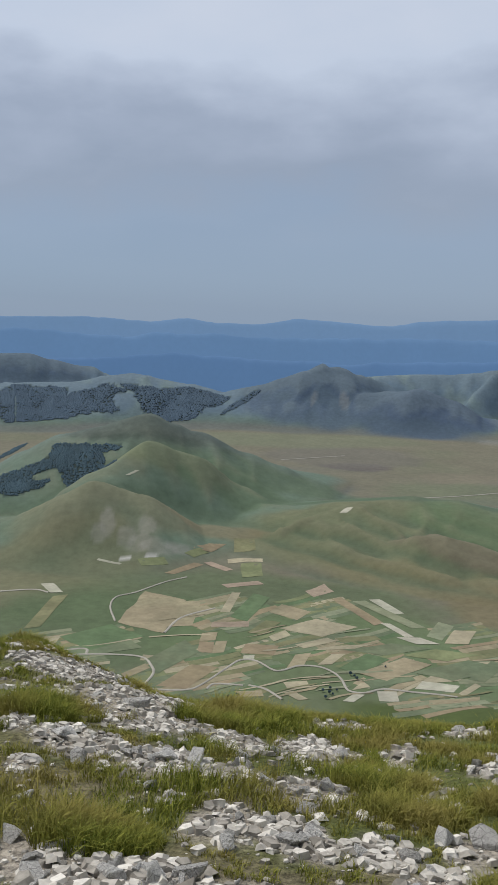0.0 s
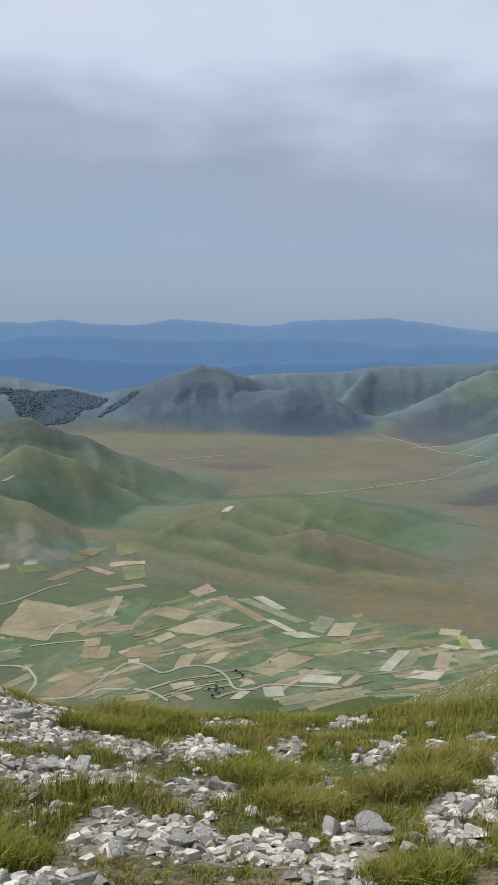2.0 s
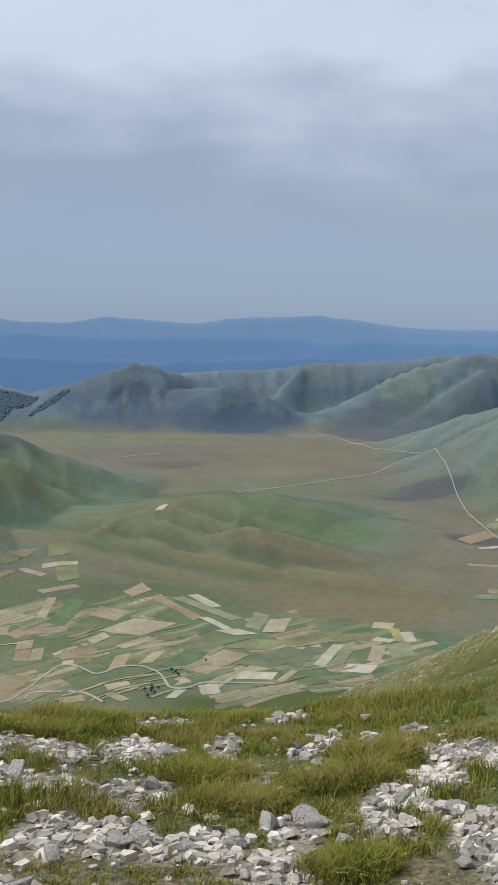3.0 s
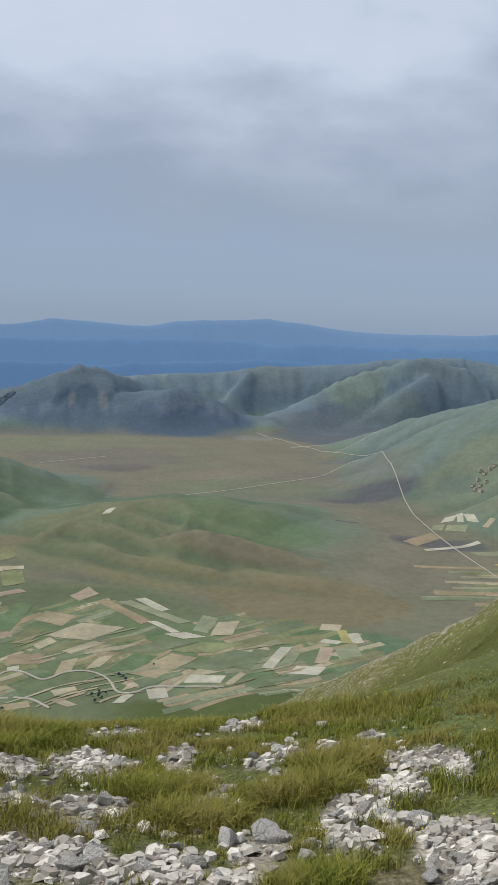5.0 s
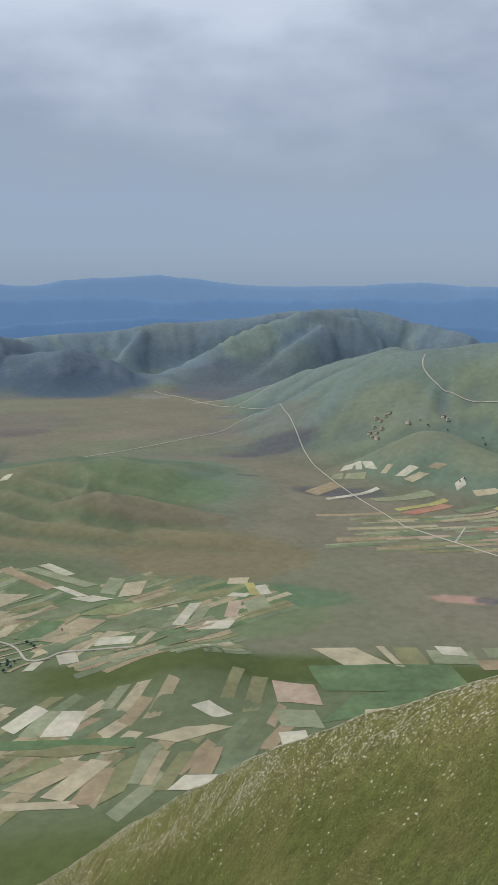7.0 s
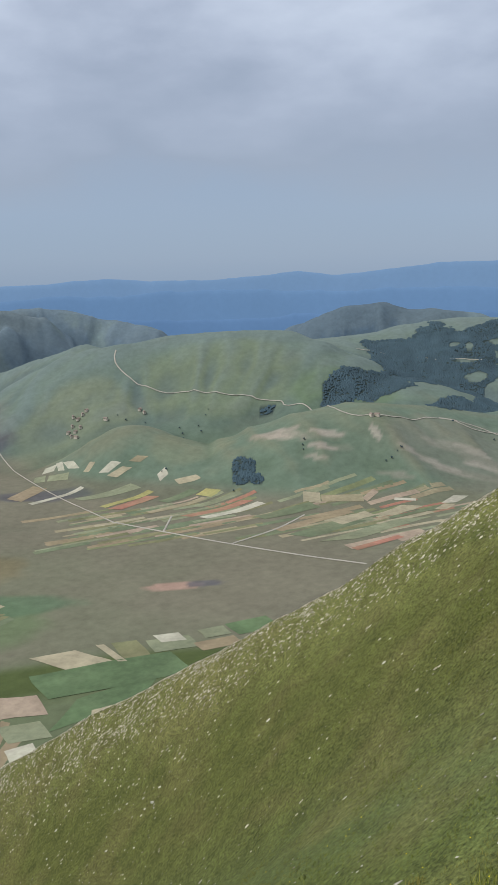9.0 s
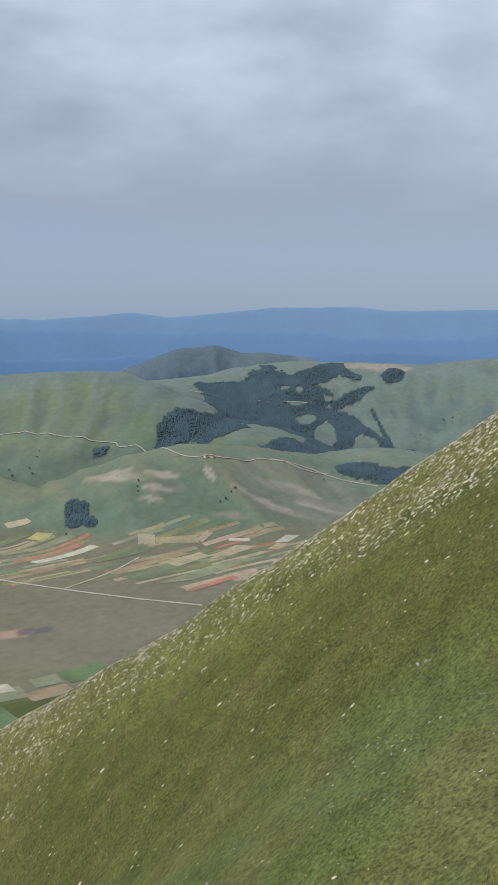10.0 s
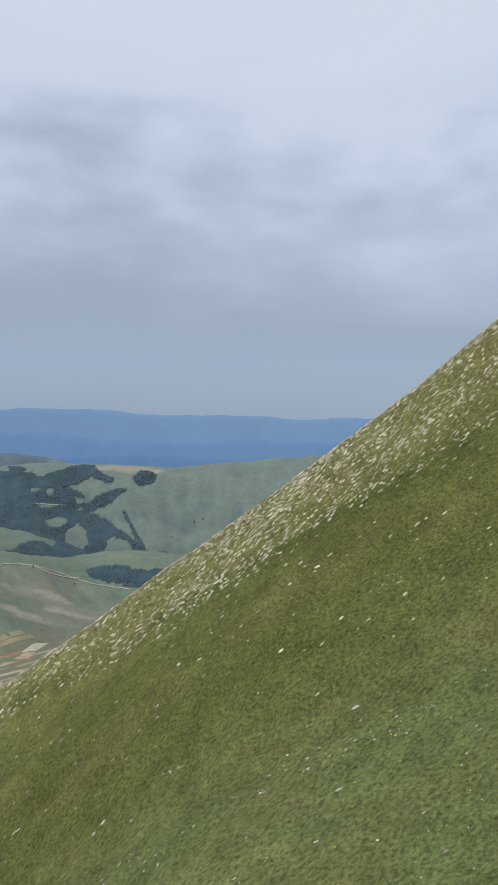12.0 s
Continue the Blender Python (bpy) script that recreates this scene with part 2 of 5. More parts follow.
# hills: crest points (bearing, distance, top), half width, sharpness of the crest
HILLS = [
    # green cone, the long lobe before it and the brown hill at its foot
    ([(-11, 2350, -325), (-6.5, 2330, -269), (-3.2, 2360, -322), (-0.3, 2370, -375), (2.2, 2365, -408), (3.9, 2355, -440), (6.2, 2340, -476)], 400, 0.75),
    ([(-8.7, 1990, -352), (-6.4, 2060, -305), (-3.3, 2080, -343), (-0.4, 2120, -420), (1.5, 2150, -460)], 220, 0.5),
    ([(-14.8, 1900, -436), (-9.8, 1830, -352), (-6.5, 1800, -376), (-3.0, 1810, -442)], 220, 0.3),
    ([(-18, 2200, -420), (-13, 2250, -400)], 260, 0.3),
    # low folded hill with a brown rib
    ([(1.2, 1850, -458), (3.5, 1920, -428), (6.3, 1950, -412), (9.5, 1980, -406), (12.8, 2000, -412), (15.8, 1980, -425), (18, 1930, -452)], 380, 0.45),
    ([(10.9, 1760, -442), (12.0, 1735, -420), (12.9, 1720, -412), (14.5, 1715, -426), (16.6, 1700, -442), (19.4, 1670, -456), (22.5, 1640, -472)], 130, 0.75),
    # fingers of the folded hill, running down to the foot of the rib
    ([(7.3, 1900, -414), (9.5, 1815, -434), (11.0, 1720, -446)], 50, 0.75),
    ([(5.8, 1850, -428), (8.4, 1762, -446), (10.4, 1672, -454)], 48, 0.75),
    ([(4.7, 1800, -444), (6.9, 1700, -456), (9.5, 1655, -460), (12.9, 1612, -466)], 50, 0.75),
    ([(2.2, 1815, -442), (4.7, 1875, -427), (6.9, 1915, -414)], 48, 0.7),
    ([(14.6, 1640, -462), (17.4, 1595, -466), (20.4, 1570, -470)], 60, 0.6),
    # pyramid peak, its spurs, and the round dome before it
    ([(4.6, 4020, -252), (3.6, 4010, -284), (2.0, 4000, -302), (-1.0, 4000, -356)], 400, 0.8),
    ([(4.6, 4020, -252), (5.6, 4040, -272), (6.9, 4060, -304), (8.4, 4130, -330)], 280, 0.7),
    ([(8.6, 3870, -336), (10.7, 3850, -318), (12.9, 3850, -357), (14.6, 3850, -424)], 330, 0.15),
    ([(3.0, 3850, -380), (6.0, 3860, -385)], 260, 0.5),
    # wooded table to the left and the hill behind it
    ([(-16.5, 3990, -335), (-11, 4030, -325), (-7.6, 4100, -292), (-4, 4080, -345)], 470, 0.2),
    ([(-20, 4380, -230), (-13.8, 4350, -226), (-10.5, 4400, -285)], 380, 0.3),
    # the range over the far end of the plain
    ([(7.4, 4280, -305), (9.5, 4290, -292), (12.1, 4300, -282), (14.2, 4330, -272), (16.4, 4350, -243), (18.4, 4370, -240), (20.7, 4380, -228), (23.4, 4400, -212), (25.0, 4420, -218)], 330, 0.4),
    ([(17.9, 3960, -410), (19.3, 4040, -350), (21.0, 4100, -284), (22.8, 4150, -240), (25.2, 4200, -206), (26.6, 4220, -212), (28.6, 4240, -228)], 250, 0.6),
    ([(22.4, 3900, -440), (24.2, 4000, -345), (26.4, 4120, -262)], 170, 0.6),
    ([(26.0, 4380, -210), (28.2, 4420, -186), (30.4, 4400, -208), (32.8, 4380, -252), (35, 4300, -285)], 300, 0.5),
    ([(13.6, 4080, -392), (14.4, 4160, -330), (15.2, 4260, -280)], 150, 0.6),
    # the long grassy hill with the track
    ([(21.5, 3420, -478), (23.6, 3260, -405), (25.6, 3060, -335), (28.0, 2880, -292), (31.0, 2780, -252)], 300, 0.4),
    ([(31.5, 2700, -262), (33.5, 2670, -238), (36.3, 2680, -214), (40.9, 2640, -206), (43.8, 2620, -212), (45.5, 2590, -240), (47.5, 2550, -280), (49.8, 2500, -340)], 560, 0.25),
    ([(33.5, 2150, -380), (37, 2060, -420)], 260, 0.4),
    ([(45.0, 2080, -350), (49, 2120, -342), (53, 2220, -372), (57, 2270, -402), (59.6, 2300, -386), (63, 2300, -396)], 430, 0.2),
    # wooded mountain behind it, and the shoulders on
    ([(44.6, 3840, -268), (46.0, 3800, -222), (47.4, 3790, -192), (49.9, 3790, -186), (51.2, 3770, -218), (52.6, 3770, -212), (55.5, 3750, -244)], 330, 0.55),
    ([(44.6, 2980, -270), (49.0, 3080, -255), (51.1, 3120, -233), (54.3, 3150, -214), (58.5, 3180, -219), (62.4, 3200, -229), (67, 3200, -205), (72, 3150, -172), (80, 3200, -150)], 700, 0.25),
    # foot of the near mountainside
    ([(7, 1090, -487), (13, 1080, -478), (17.5, 1030, -458)], 120, 0.1),
]


def folds(x, y):
    """Long shallow creases over the flank of the low hill, about -1 to 1."""
    along = smooth((330 - np.hypot(x - 260, 1.25 * (y - 1690))) / 160)
    return along * np.sin((0.643 * x + 0.766 * y) / 78.0 * 6.283 + 3.4 * wave(x, y, 190, 91, 3)) * (0.55 + 0.6 * wave(x, y, 120, 92, 2))


def one_hill(x, y, pts, half, sharp):
    """Height of one hill over the plain, and its profile from crest (1) to foot (0)."""
    best, dist, along, run = None, None, None, 0.0
    for (x0, y0, z0), (x1, y1, z1) in zip(pts, pts[1:]):
        dx, dy = x1 - x0, y1 - y0
        free = ((x - x0) * dx + (y - y0) * dy) / (dx * dx + dy * dy)
        s, u = np.clip(free, 0, 1), run + free * math.hypot(dx, dy)
        run += math.hypot(dx, dy)
        d = np.hypot(x - x0 - s * dx, y - y0 - s * dy)
        h = z0 + s * (z1 - z0) - PLAIN
        if dist is None:
            dist, best, along = d, h, u
        else:
            near = smooth((dist - d) / 120 + 0.5)
            along = along + near * (u - along)
            best, dist = best + near * (h - best), np.minimum(dist, d)
    ragged = 1 + 0.14 * wave(x, y, 260, len(pts) + int(half), 3)
    q = np.clip(dist / half * ragged, 0, 1)
    profile = sharp * (1 - q) ** 1.25 + (1 - sharp) * (0.5 + 0.5 * np.cos(np.pi * q))
    # spurs and gullies run down from the crest
    bent = along + 40 * wave(x, y, 170, 61, 2)
    spur = 1 - 2 * np.abs(wave(bent, 0.22 * dist, 210, 60 + len(pts), 2))
    fine = 1 - 2 * np.abs(wave(bent, 0.3 * dist, 75, 70 + len(pts), 2))
    return best * (profile + np.clip(4 * q * (1 - q), 0, 1) * (1 - q) * (0.16 * spur + 0.08 * fine - 0.10) * (0.5 if half > 500 else 1.0))


def hill_height(x, y):
    shape, x, y = np.shape(x), np.ravel(x), np.ravel(y)
    total = np.zeros(len(x))
    for nodes, half, sharp in HILLS:
        pts = [(*at(b, d), top) for b, d, top in nodes]
        px, py, reach = [p[0] for p in pts], [p[1] for p in pts], 1.17 * half
        w = np.nonzero((x > min(px) - reach) & (x < max(px) + reach) & (y > min(py) - reach) & (y < max(py) + reach))[0]
        if len(w):
            h = one_hill(x[w], y[w], pts, half, sharp)
            total[w] = np.maximum(total[w], h) + 0.12 * np.minimum(total[w], h)
    z = PLAIN + total + 2.0 * wave(x, y, 420, 5, 3)
    w = np.nonzero(total > 1)[0]
    if len(w):
        xw, yw, tw = x[w], y[w], total[w]
        z[w] += 4.0 * wave(xw, yw, 150, 77, 3) * np.clip(tw / 120, 0, 1)
        z[w] += 5.0 * wave(0.45 * xw + 0.9 * yw, 0.16 * (0.9 * xw - 0.45 * yw), 95, 78, 3) * np.clip(tw / 45, 0, 1)
        z[w] += 6.0 * folds(xw, yw)
    return z.reshape(shape)


FALL = radians(-14.6)          # bearing of the steepest way down
SHELF_EDGE = 9.0
RIB = 14.0                     # how far to the right the stony rib runs down
RIB_DOWN = [-12.0, -4.2, 0.0, 3.5, 7.0, 10.5, 14.0, 18.2, 23.8, 30.8, 40.6, 3000.0]
RIB_TOP = [16.2, 10.2, 6.9, 3.8, 0.74, -1.90, -4.58, -7.3, -11.1, -16.7, -25.3, -2400.0]


def slope_axes(x, y):
    """Along the slope to the right, and down the slope."""
    return x * math.cos(FALL) - y * math.sin(FALL), x * math.sin(FALL) + y * math.cos(FALL)


def on_slope(a, b):
    return a * math.cos(FALL) + b * math.sin(FALL), -a * math.sin(FALL) + b * math.cos(FALL)


def rib_top(b):
    return (np.interp(b - 1.2, RIB_DOWN, RIB_TOP) + 2 * np.interp(b, RIB_DOWN, RIB_TOP) + np.interp(b + 1.2, RIB_DOWN, RIB_TOP)) / 4


def near_height(x, y):
    a, b = slope_axes(x, y)
    soft = lambda v, w: np.logaddexp(0, v / w) * w
    edge = SHELF_EDGE + 0.7 * wave(x, y, 4.0, 3, 2) + 2.4 * smooth((1.7 - a) / 1.7)
    shelf = -((0.215 + 0.029 * np.clip(a, 0, 9)) * b + 0.55 * soft(b - edge, 0.6))
    shelf = np.where(b < -3, -0.30 * b + 0.3 * (-(b + 3)), shelf)
    top = rib_top(b)
    w = np.clip((a - 2.0) / (RIB - 2.0), 0, 1) ** 1.75
    z = shelf + (top - shelf) * w
    z = z - 0.7 * soft(a - RIB - 0.5, 0.35)           # falls away behind the rib
    r = np.hypot(x, y)
    knobs = smooth((a - 9) / 4) * smooth((RIB + 1.5 - a) / 1.5)
    z = z + 0.10 * knobs * wave(a, b, 1.6, 13, 3)
    z = z + 0.05 * wave(x, y, 1.1, 11, 4) * np.clip(r / 4, 0.3, 1) + 0.16 * wave(x, y, 9, 12, 3) * np.clip((r - 8) / 20, 0, 1)
    return z


def land_height(x, y):
    x, y = np.asarray(x, float), np.asarray(y, float)
    z = near_height(x, y)
    out = np.hypot(x, y) > 250          # nothing of the plain reaches up to the slope at hand
    if out.any():
        far = hill_height(x[out], y[out])
        d = (z[out] - far) / 16.0
        z[out] = far + 16.0 * np.logaddexp(0, d)
    return z


def height(x, y):
    return float(land_height(np.array([x]), np.array([y]))[0])

# ---- the stony ground at hand ----
BARE = []


def bare(x, y, r1, r2, heading):
    """A patch of broken limestone with little grass."""
    BARE.append((x, y, r1, r2, heading))


def stoniness(x, y):
    best = np.zeros(np.shape(x))
    for cx, cy, r1, r2, h in BARE:
        t = radians(h)
        u, v = (x - cx) * math.sin(t) + (y - cy) * math.cos(t), (x - cx) * math.cos(t) - (y - cy) * math.sin(t)
        q = np.hypot(u / r1, v / r2) + 0.5 * wave(x, y, 0.45, 15, 3)
        best = np.maximum(best, smooth((1.0 - q) / 0.4))
    return best


bare(-1.75, 8.9, 0.9, 0.75, -10)
bare(-0.55, 8.4, 0.5, 0.35, -4)
bare(0.9, 7.9, 0.3, 0.5, 6)
bare(2.1, 7.9, 0.45, 0.28, 14)
bare(-1.71, 6.45, 0.65, 0.15, -15)
bare(-0.96, 7.21, 1.20, 0.67, -8)
bare(-1.10, 5.73, 0.45, 0.34, -11)
bare(-0.48, 5.41, 0.46, 0.33, -5)
bare(-1.31, 5.04, 0.22, 0.14, -15)
bare(-0.05, 6.47, 0.56, 0.25, 0)
bare(0.57, 6.50, 0.72, 0.35, 5)
bare(-0.07, 5.28, 0.26, 0.30, -1)
bare(0.43, 5.10, 0.40, 0.33, 5)
bare(-0.09, 4.25, 0.35, 0.31, -1)
bare(0.25, 4.14, 0.32, 0.18, 3)
bare(-0.94, 3.69, 0.36, 0.23, -14)
bare(-0.49, 3.57, 0.16, 0.20, -8)
bare(0.39, 3.95, 0.17, 0.10, 6)
bare(0.71, 3.98, 0.26, 0.23, 10)
bare(1.12, 4.07, 0.36, 0.18, 15)
bare(1.21, 6.39, 0.58, 0.15, 11)
bare(1.13, 5.20, 0.35, 0.20, 12)
bare(1.70, 5.89, 0.32, 0.09, 16)
bare(2.64, 4.90, 0.46, 0.17, 28)
bare(2.23, 4.54, 0.24, 0.12, 26)
bare(1.65, 4.04, 0.30, 0.19, 22)
bare(1.94, 4.13, 0.25, 0.13, 25)
bare(1.89, 3.34, 0.26, 0.12, 30)
bare(2.24, 6.02, 0.48, 0.13, 20)
bare(1.94, 6.01, 0.25, 0.24, 18)
bare(2.65, 6.21, 0.38, 0.15, 23)
bare(1.62, 5.88, 0.28, 0.10, 15)
bare(2.05, 3.30, 0.30, 0.30, 30)
bare(2.38, 3.55, 0.30, 0.25, 32)
bare(-0.45, 3.40, 0.28, 0.35, -8)
bare(0.02, 3.32, 0.20, 0.30, 0)
bare(0.95, 3.55, 0.25, 0.25, 15)
bare(2.58, 5.12, 0.50, 0.36, 27)
bare(2.20, 4.72, 0.36, 0.24, 40)
bare(1.82, 4.42, 0.36, 0.26, 40)
bare(2.05, 3.75, 0.36, 0.24, 30)


# ---- where woods stand ----
WOODS, GLADES = [], []


def wood(x, y, r1, h1, r2, h2):
    WOODS.append((x, y, r1, h1, r2, h2))


def glade(x, y, r1, h1, r2, h2):
    GLADES.append((x, y, r1, h1, r2, h2))


def inside(x, y, patch, ragged=0.0):
    cx, cy, r1, h1, r2, h2 = patch
    a = np.array([[math.sin(radians(h1)) * r1, math.sin(radians(h2)) * r2], [math.cos(radians(h1)) * r1, math.cos(radians(h2)) * r2]])
    uv = np.linalg.solve(a, np.stack([x - cx, y - cy]))
    return np.hypot(*uv) + ragged * wave(x, y, 70, 14, 4) + 0.12 * wave(x, y, 18, 13, 2) < 1


wood(2257, 1864, 126, 141, 63, 52)
wood(2343, 1770, 132, 125, 72, 49)
wood(2496, 1701, 145, 103, 67, 47)
wood(2582, 1637, 85, 9, 28, 64)
wood(2177, 1710, 194, 94, 281, 52)
wood(1829, 1590, 88, 119, 100, 49)
wood(1706, 1601, 43, 119, 122, 47)
wood(2175, 1798, 87, 154, 164, 54)
wood(2275, 1611, 122, 137, 221, 55)
wood(2333, 1507, 106, 174, 70, 67)
wood(1879, 1365, 88, 102, 107, 54)
wood(2140, 1400, 145, 89, 149, 57)
wood(2337, 1410, 128, 23, 22, 83)
wood(2299, 1295, 221, 45, 10, 83)
wood(2467, 1532, 103, 108, 26, 41)
wood(2666, 1497, 41, 133, 55, 60)
wood(1861, 1106, 95, 177, 50, 64)
wood(1891, 1019, 53, 136, 37, 61)
wood(1232, 1443, 27, 147, 38, 42)
wood(1197, 1416, 16, 159, 19, 42)
wood(1217, 1388, 14, 146, 20, 42)
wood(1554, 1714, 25, 127, 14, 44)
glade(2287, 1578, 35, 134, 24, 55)
glade(2256, 1492, 30, 142, 83, 56)
glade(2328, 1649, 46, 142, 11, 55)
glade(2295, 1366, 46, 12, 21, 72)
glade(1683, 1357, 88, 85, 82, 51)
glade(2368, 1722, 19, 123, 16, 54)
glade(2389, 1682, 15, 133, 30, 55)
wood(-873, 3733, 172, 76, 138, 167)
wood(-966, 3641, 90, 83, 112, 166)
wood(-750, 3703, 115, 71, 102, 169)
wood(-638, 3796, 105, 79, 110, 171)
wood(-864, 3592, 110, 73, 46, 167)
wood(-367, 3829, 114, 92, 116, 180)
wood(-271, 3845, 96, 82, 74, 176)
wood(-228, 3924, 98, 93, 73, 180)
wood(-470, 3888, 98, 100, 23, 4)
wood(-299, 3747, 71, 80, 39, 175)
wood(-140, 3876, 86, 50, 25, 168)
wood(-461, 2167, 78, 51, 30, 151)
wood(-541, 2130, 66, 76, 31, 161)
wood(-383, 2195, 75, 78, 16, 166)
wood(-542, 2079, 56, 80, 38, 163)
wood(-388, 2106, 106, 127, 103, 168)
wood(-514, 2075, 56, 76, 19, 161)
wood(-784, 2946, 215, 2, 31, 161)
glade(-946, 3626, 7, 69, 104, 166)
glade(-769, 3857, 11, 135, 82, 1)
glade(-541, 3789, 37, 43, 53, 151)
wood(-7, 3900, 75, 48, 21, 166)
wood(-77, 3818, 62, 40, 17, 162)


# ---- what grows where, with painted haze and cloud shadow ----
def spot(x, y, bearing, distance, along, across, turn=0.0, edge=0.35):
    """1 inside an oval patch round a place, 0 outside, with a ragged edge."""
    cx, cy = at(bearing, distance)
    t = radians(bearing + turn)
    u, v = (x - cx) * math.sin(t) + (y - cy) * math.cos(t), (x - cx) * math.cos(t) - (y - cy) * math.sin(t)
    q = np.hypot(u / along, v / across) + 0.22 * wave(x, y, 0.35 * max(along, across), 21, 4)
    return smooth((1 - q) / edge + 0.5)


def cover_and_haze(co, proud):
    x, y, z = co.T
    r = np.hypot(x, y)
    up = z - PLAIN
    n1, n2, n3 = wave(x, y, 300, 41), wave(x, y, 90, 42), wave(x, y, 9, 43)
    c = np.empty((len(x), 3))

    def paint(w, colour):
        c[:] = c + np.clip(w, 0, 1)[:, None] * (np.array(colour) - c)

    c[:] = (0.137, 0.130, 0.096)                                   # dry plain
    paint(smooth(n1 * 1.5 + 0.1) * 0.6, (0.122, 0.132, 0.088))
    paint(smooth(n2 * 2 - 0.2) * 0.4, (0.143, 0.137, 0.10))
    paint(smooth((up - 5) / 22), (0.106, 0.146, 0.108))             # grassy hills
    paint(smooth((up - 20) / 60) * smooth(n2 * 2) * 0.5, (0.135, 0.145, 0.10))
    # distance haze: hills painted bluer the farther off they are
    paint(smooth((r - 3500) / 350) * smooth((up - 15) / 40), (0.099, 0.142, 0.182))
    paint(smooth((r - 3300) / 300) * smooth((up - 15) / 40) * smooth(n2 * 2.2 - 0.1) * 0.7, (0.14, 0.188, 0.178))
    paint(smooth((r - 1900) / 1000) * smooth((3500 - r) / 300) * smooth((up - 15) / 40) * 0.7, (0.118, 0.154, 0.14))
    for b, d, al, ac, turn, colour, k in COVER_AND_SHADE:
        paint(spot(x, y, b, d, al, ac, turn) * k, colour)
    # paler on ridges, darker green in hollows; haze-blue tones painted on far ones
    nearer = smooth((2450 - r) / 300)
    paint(np.maximum(proud, 0) * 0.38 * nearer, (0.165, 0.158, 0.105))
    paint(np.maximum(-proud, 0) * 0.6 * nearer, (0.066, 0.096, 0.062))
    paint(np.maximum(proud, 0) * 0.35 * (1 - nearer), (0.128, 0.164, 0.174))
    paint(np.maximum(-proud, 0) * 0.45 * (1 - nearer), (0.066, 0.094, 0.112))
    # ground under the woods painted dark, so gaps between crowns read as shade
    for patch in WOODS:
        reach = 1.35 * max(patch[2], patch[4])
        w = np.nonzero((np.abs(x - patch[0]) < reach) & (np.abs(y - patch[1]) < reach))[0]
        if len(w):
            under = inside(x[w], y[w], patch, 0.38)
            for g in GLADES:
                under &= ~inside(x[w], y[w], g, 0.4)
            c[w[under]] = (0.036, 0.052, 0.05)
    # the near mountainside
    near = smooth((740 - r) / 60) * smooth((up - 6) / 30)
    paint(smooth((1125 - r) / 70) * 0.8, (0.09, 0.115, 0.062))
    # dark strips at its foot: cloud shadow put into the green
    paint(smooth((1095 - r) / 30) * smooth((r - 985) / 30) * smooth((x / np.maximum(r, 1) - 0.08) / 0.08), (0.062, 0.082, 0.03))
    paint(smooth((770 - r) / 60), (0.07, 0.09, 0.034))
    paint(near, (0.116, 0.142, 0.042))
    paint(near * smooth(n3 * 2 + 0.1) * 0.6, (0.138, 0.142, 0.05))
    paint(near * smooth(wave(x, y, 45, 44) * 2) * 0.5, (0.105, 0.14, 0.05))
    a, b = slope_axes(x, y)
    flank = near * smooth((a - 2) / 3) * (r < 200)
    paint(flank * smooth(1.6 * wave(a, b * 0.4, 5.0, 44, 3) + 0.55) * smooth((11.5 - a) / 3) * 0.7, (0.112, 0.142, 0.055))
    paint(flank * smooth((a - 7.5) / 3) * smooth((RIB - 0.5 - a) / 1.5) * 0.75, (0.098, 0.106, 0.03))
    paint(flank * smooth((a - RIB + 2) / 1.2) * 0.8, (0.145, 0.15, 0.05))
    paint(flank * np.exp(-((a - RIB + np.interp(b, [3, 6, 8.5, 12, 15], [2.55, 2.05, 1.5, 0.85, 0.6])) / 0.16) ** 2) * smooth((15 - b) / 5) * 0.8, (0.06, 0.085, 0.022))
    paint(flank * smooth(2.2 * wave(x, y, 0.9, 48, 3) + 0.1) * 0.4, (0.165, 0.15, 0.06))
    shelf = (r < 16) * smooth((4.2 - a) / 2) * smooth((11 - b) / 2)
    paint(shelf * 0.7, (0.10, 0.108, 0.04))
    paint(shelf * smooth(wave(x, y, 0.7, 47, 3) * 1.6 + 0.25) * 0.75, (0.19, 0.16, 0.105))
    paint(stoniness(x, y) * (r < 30), (0.34, 0.305, 0.255))
    return c


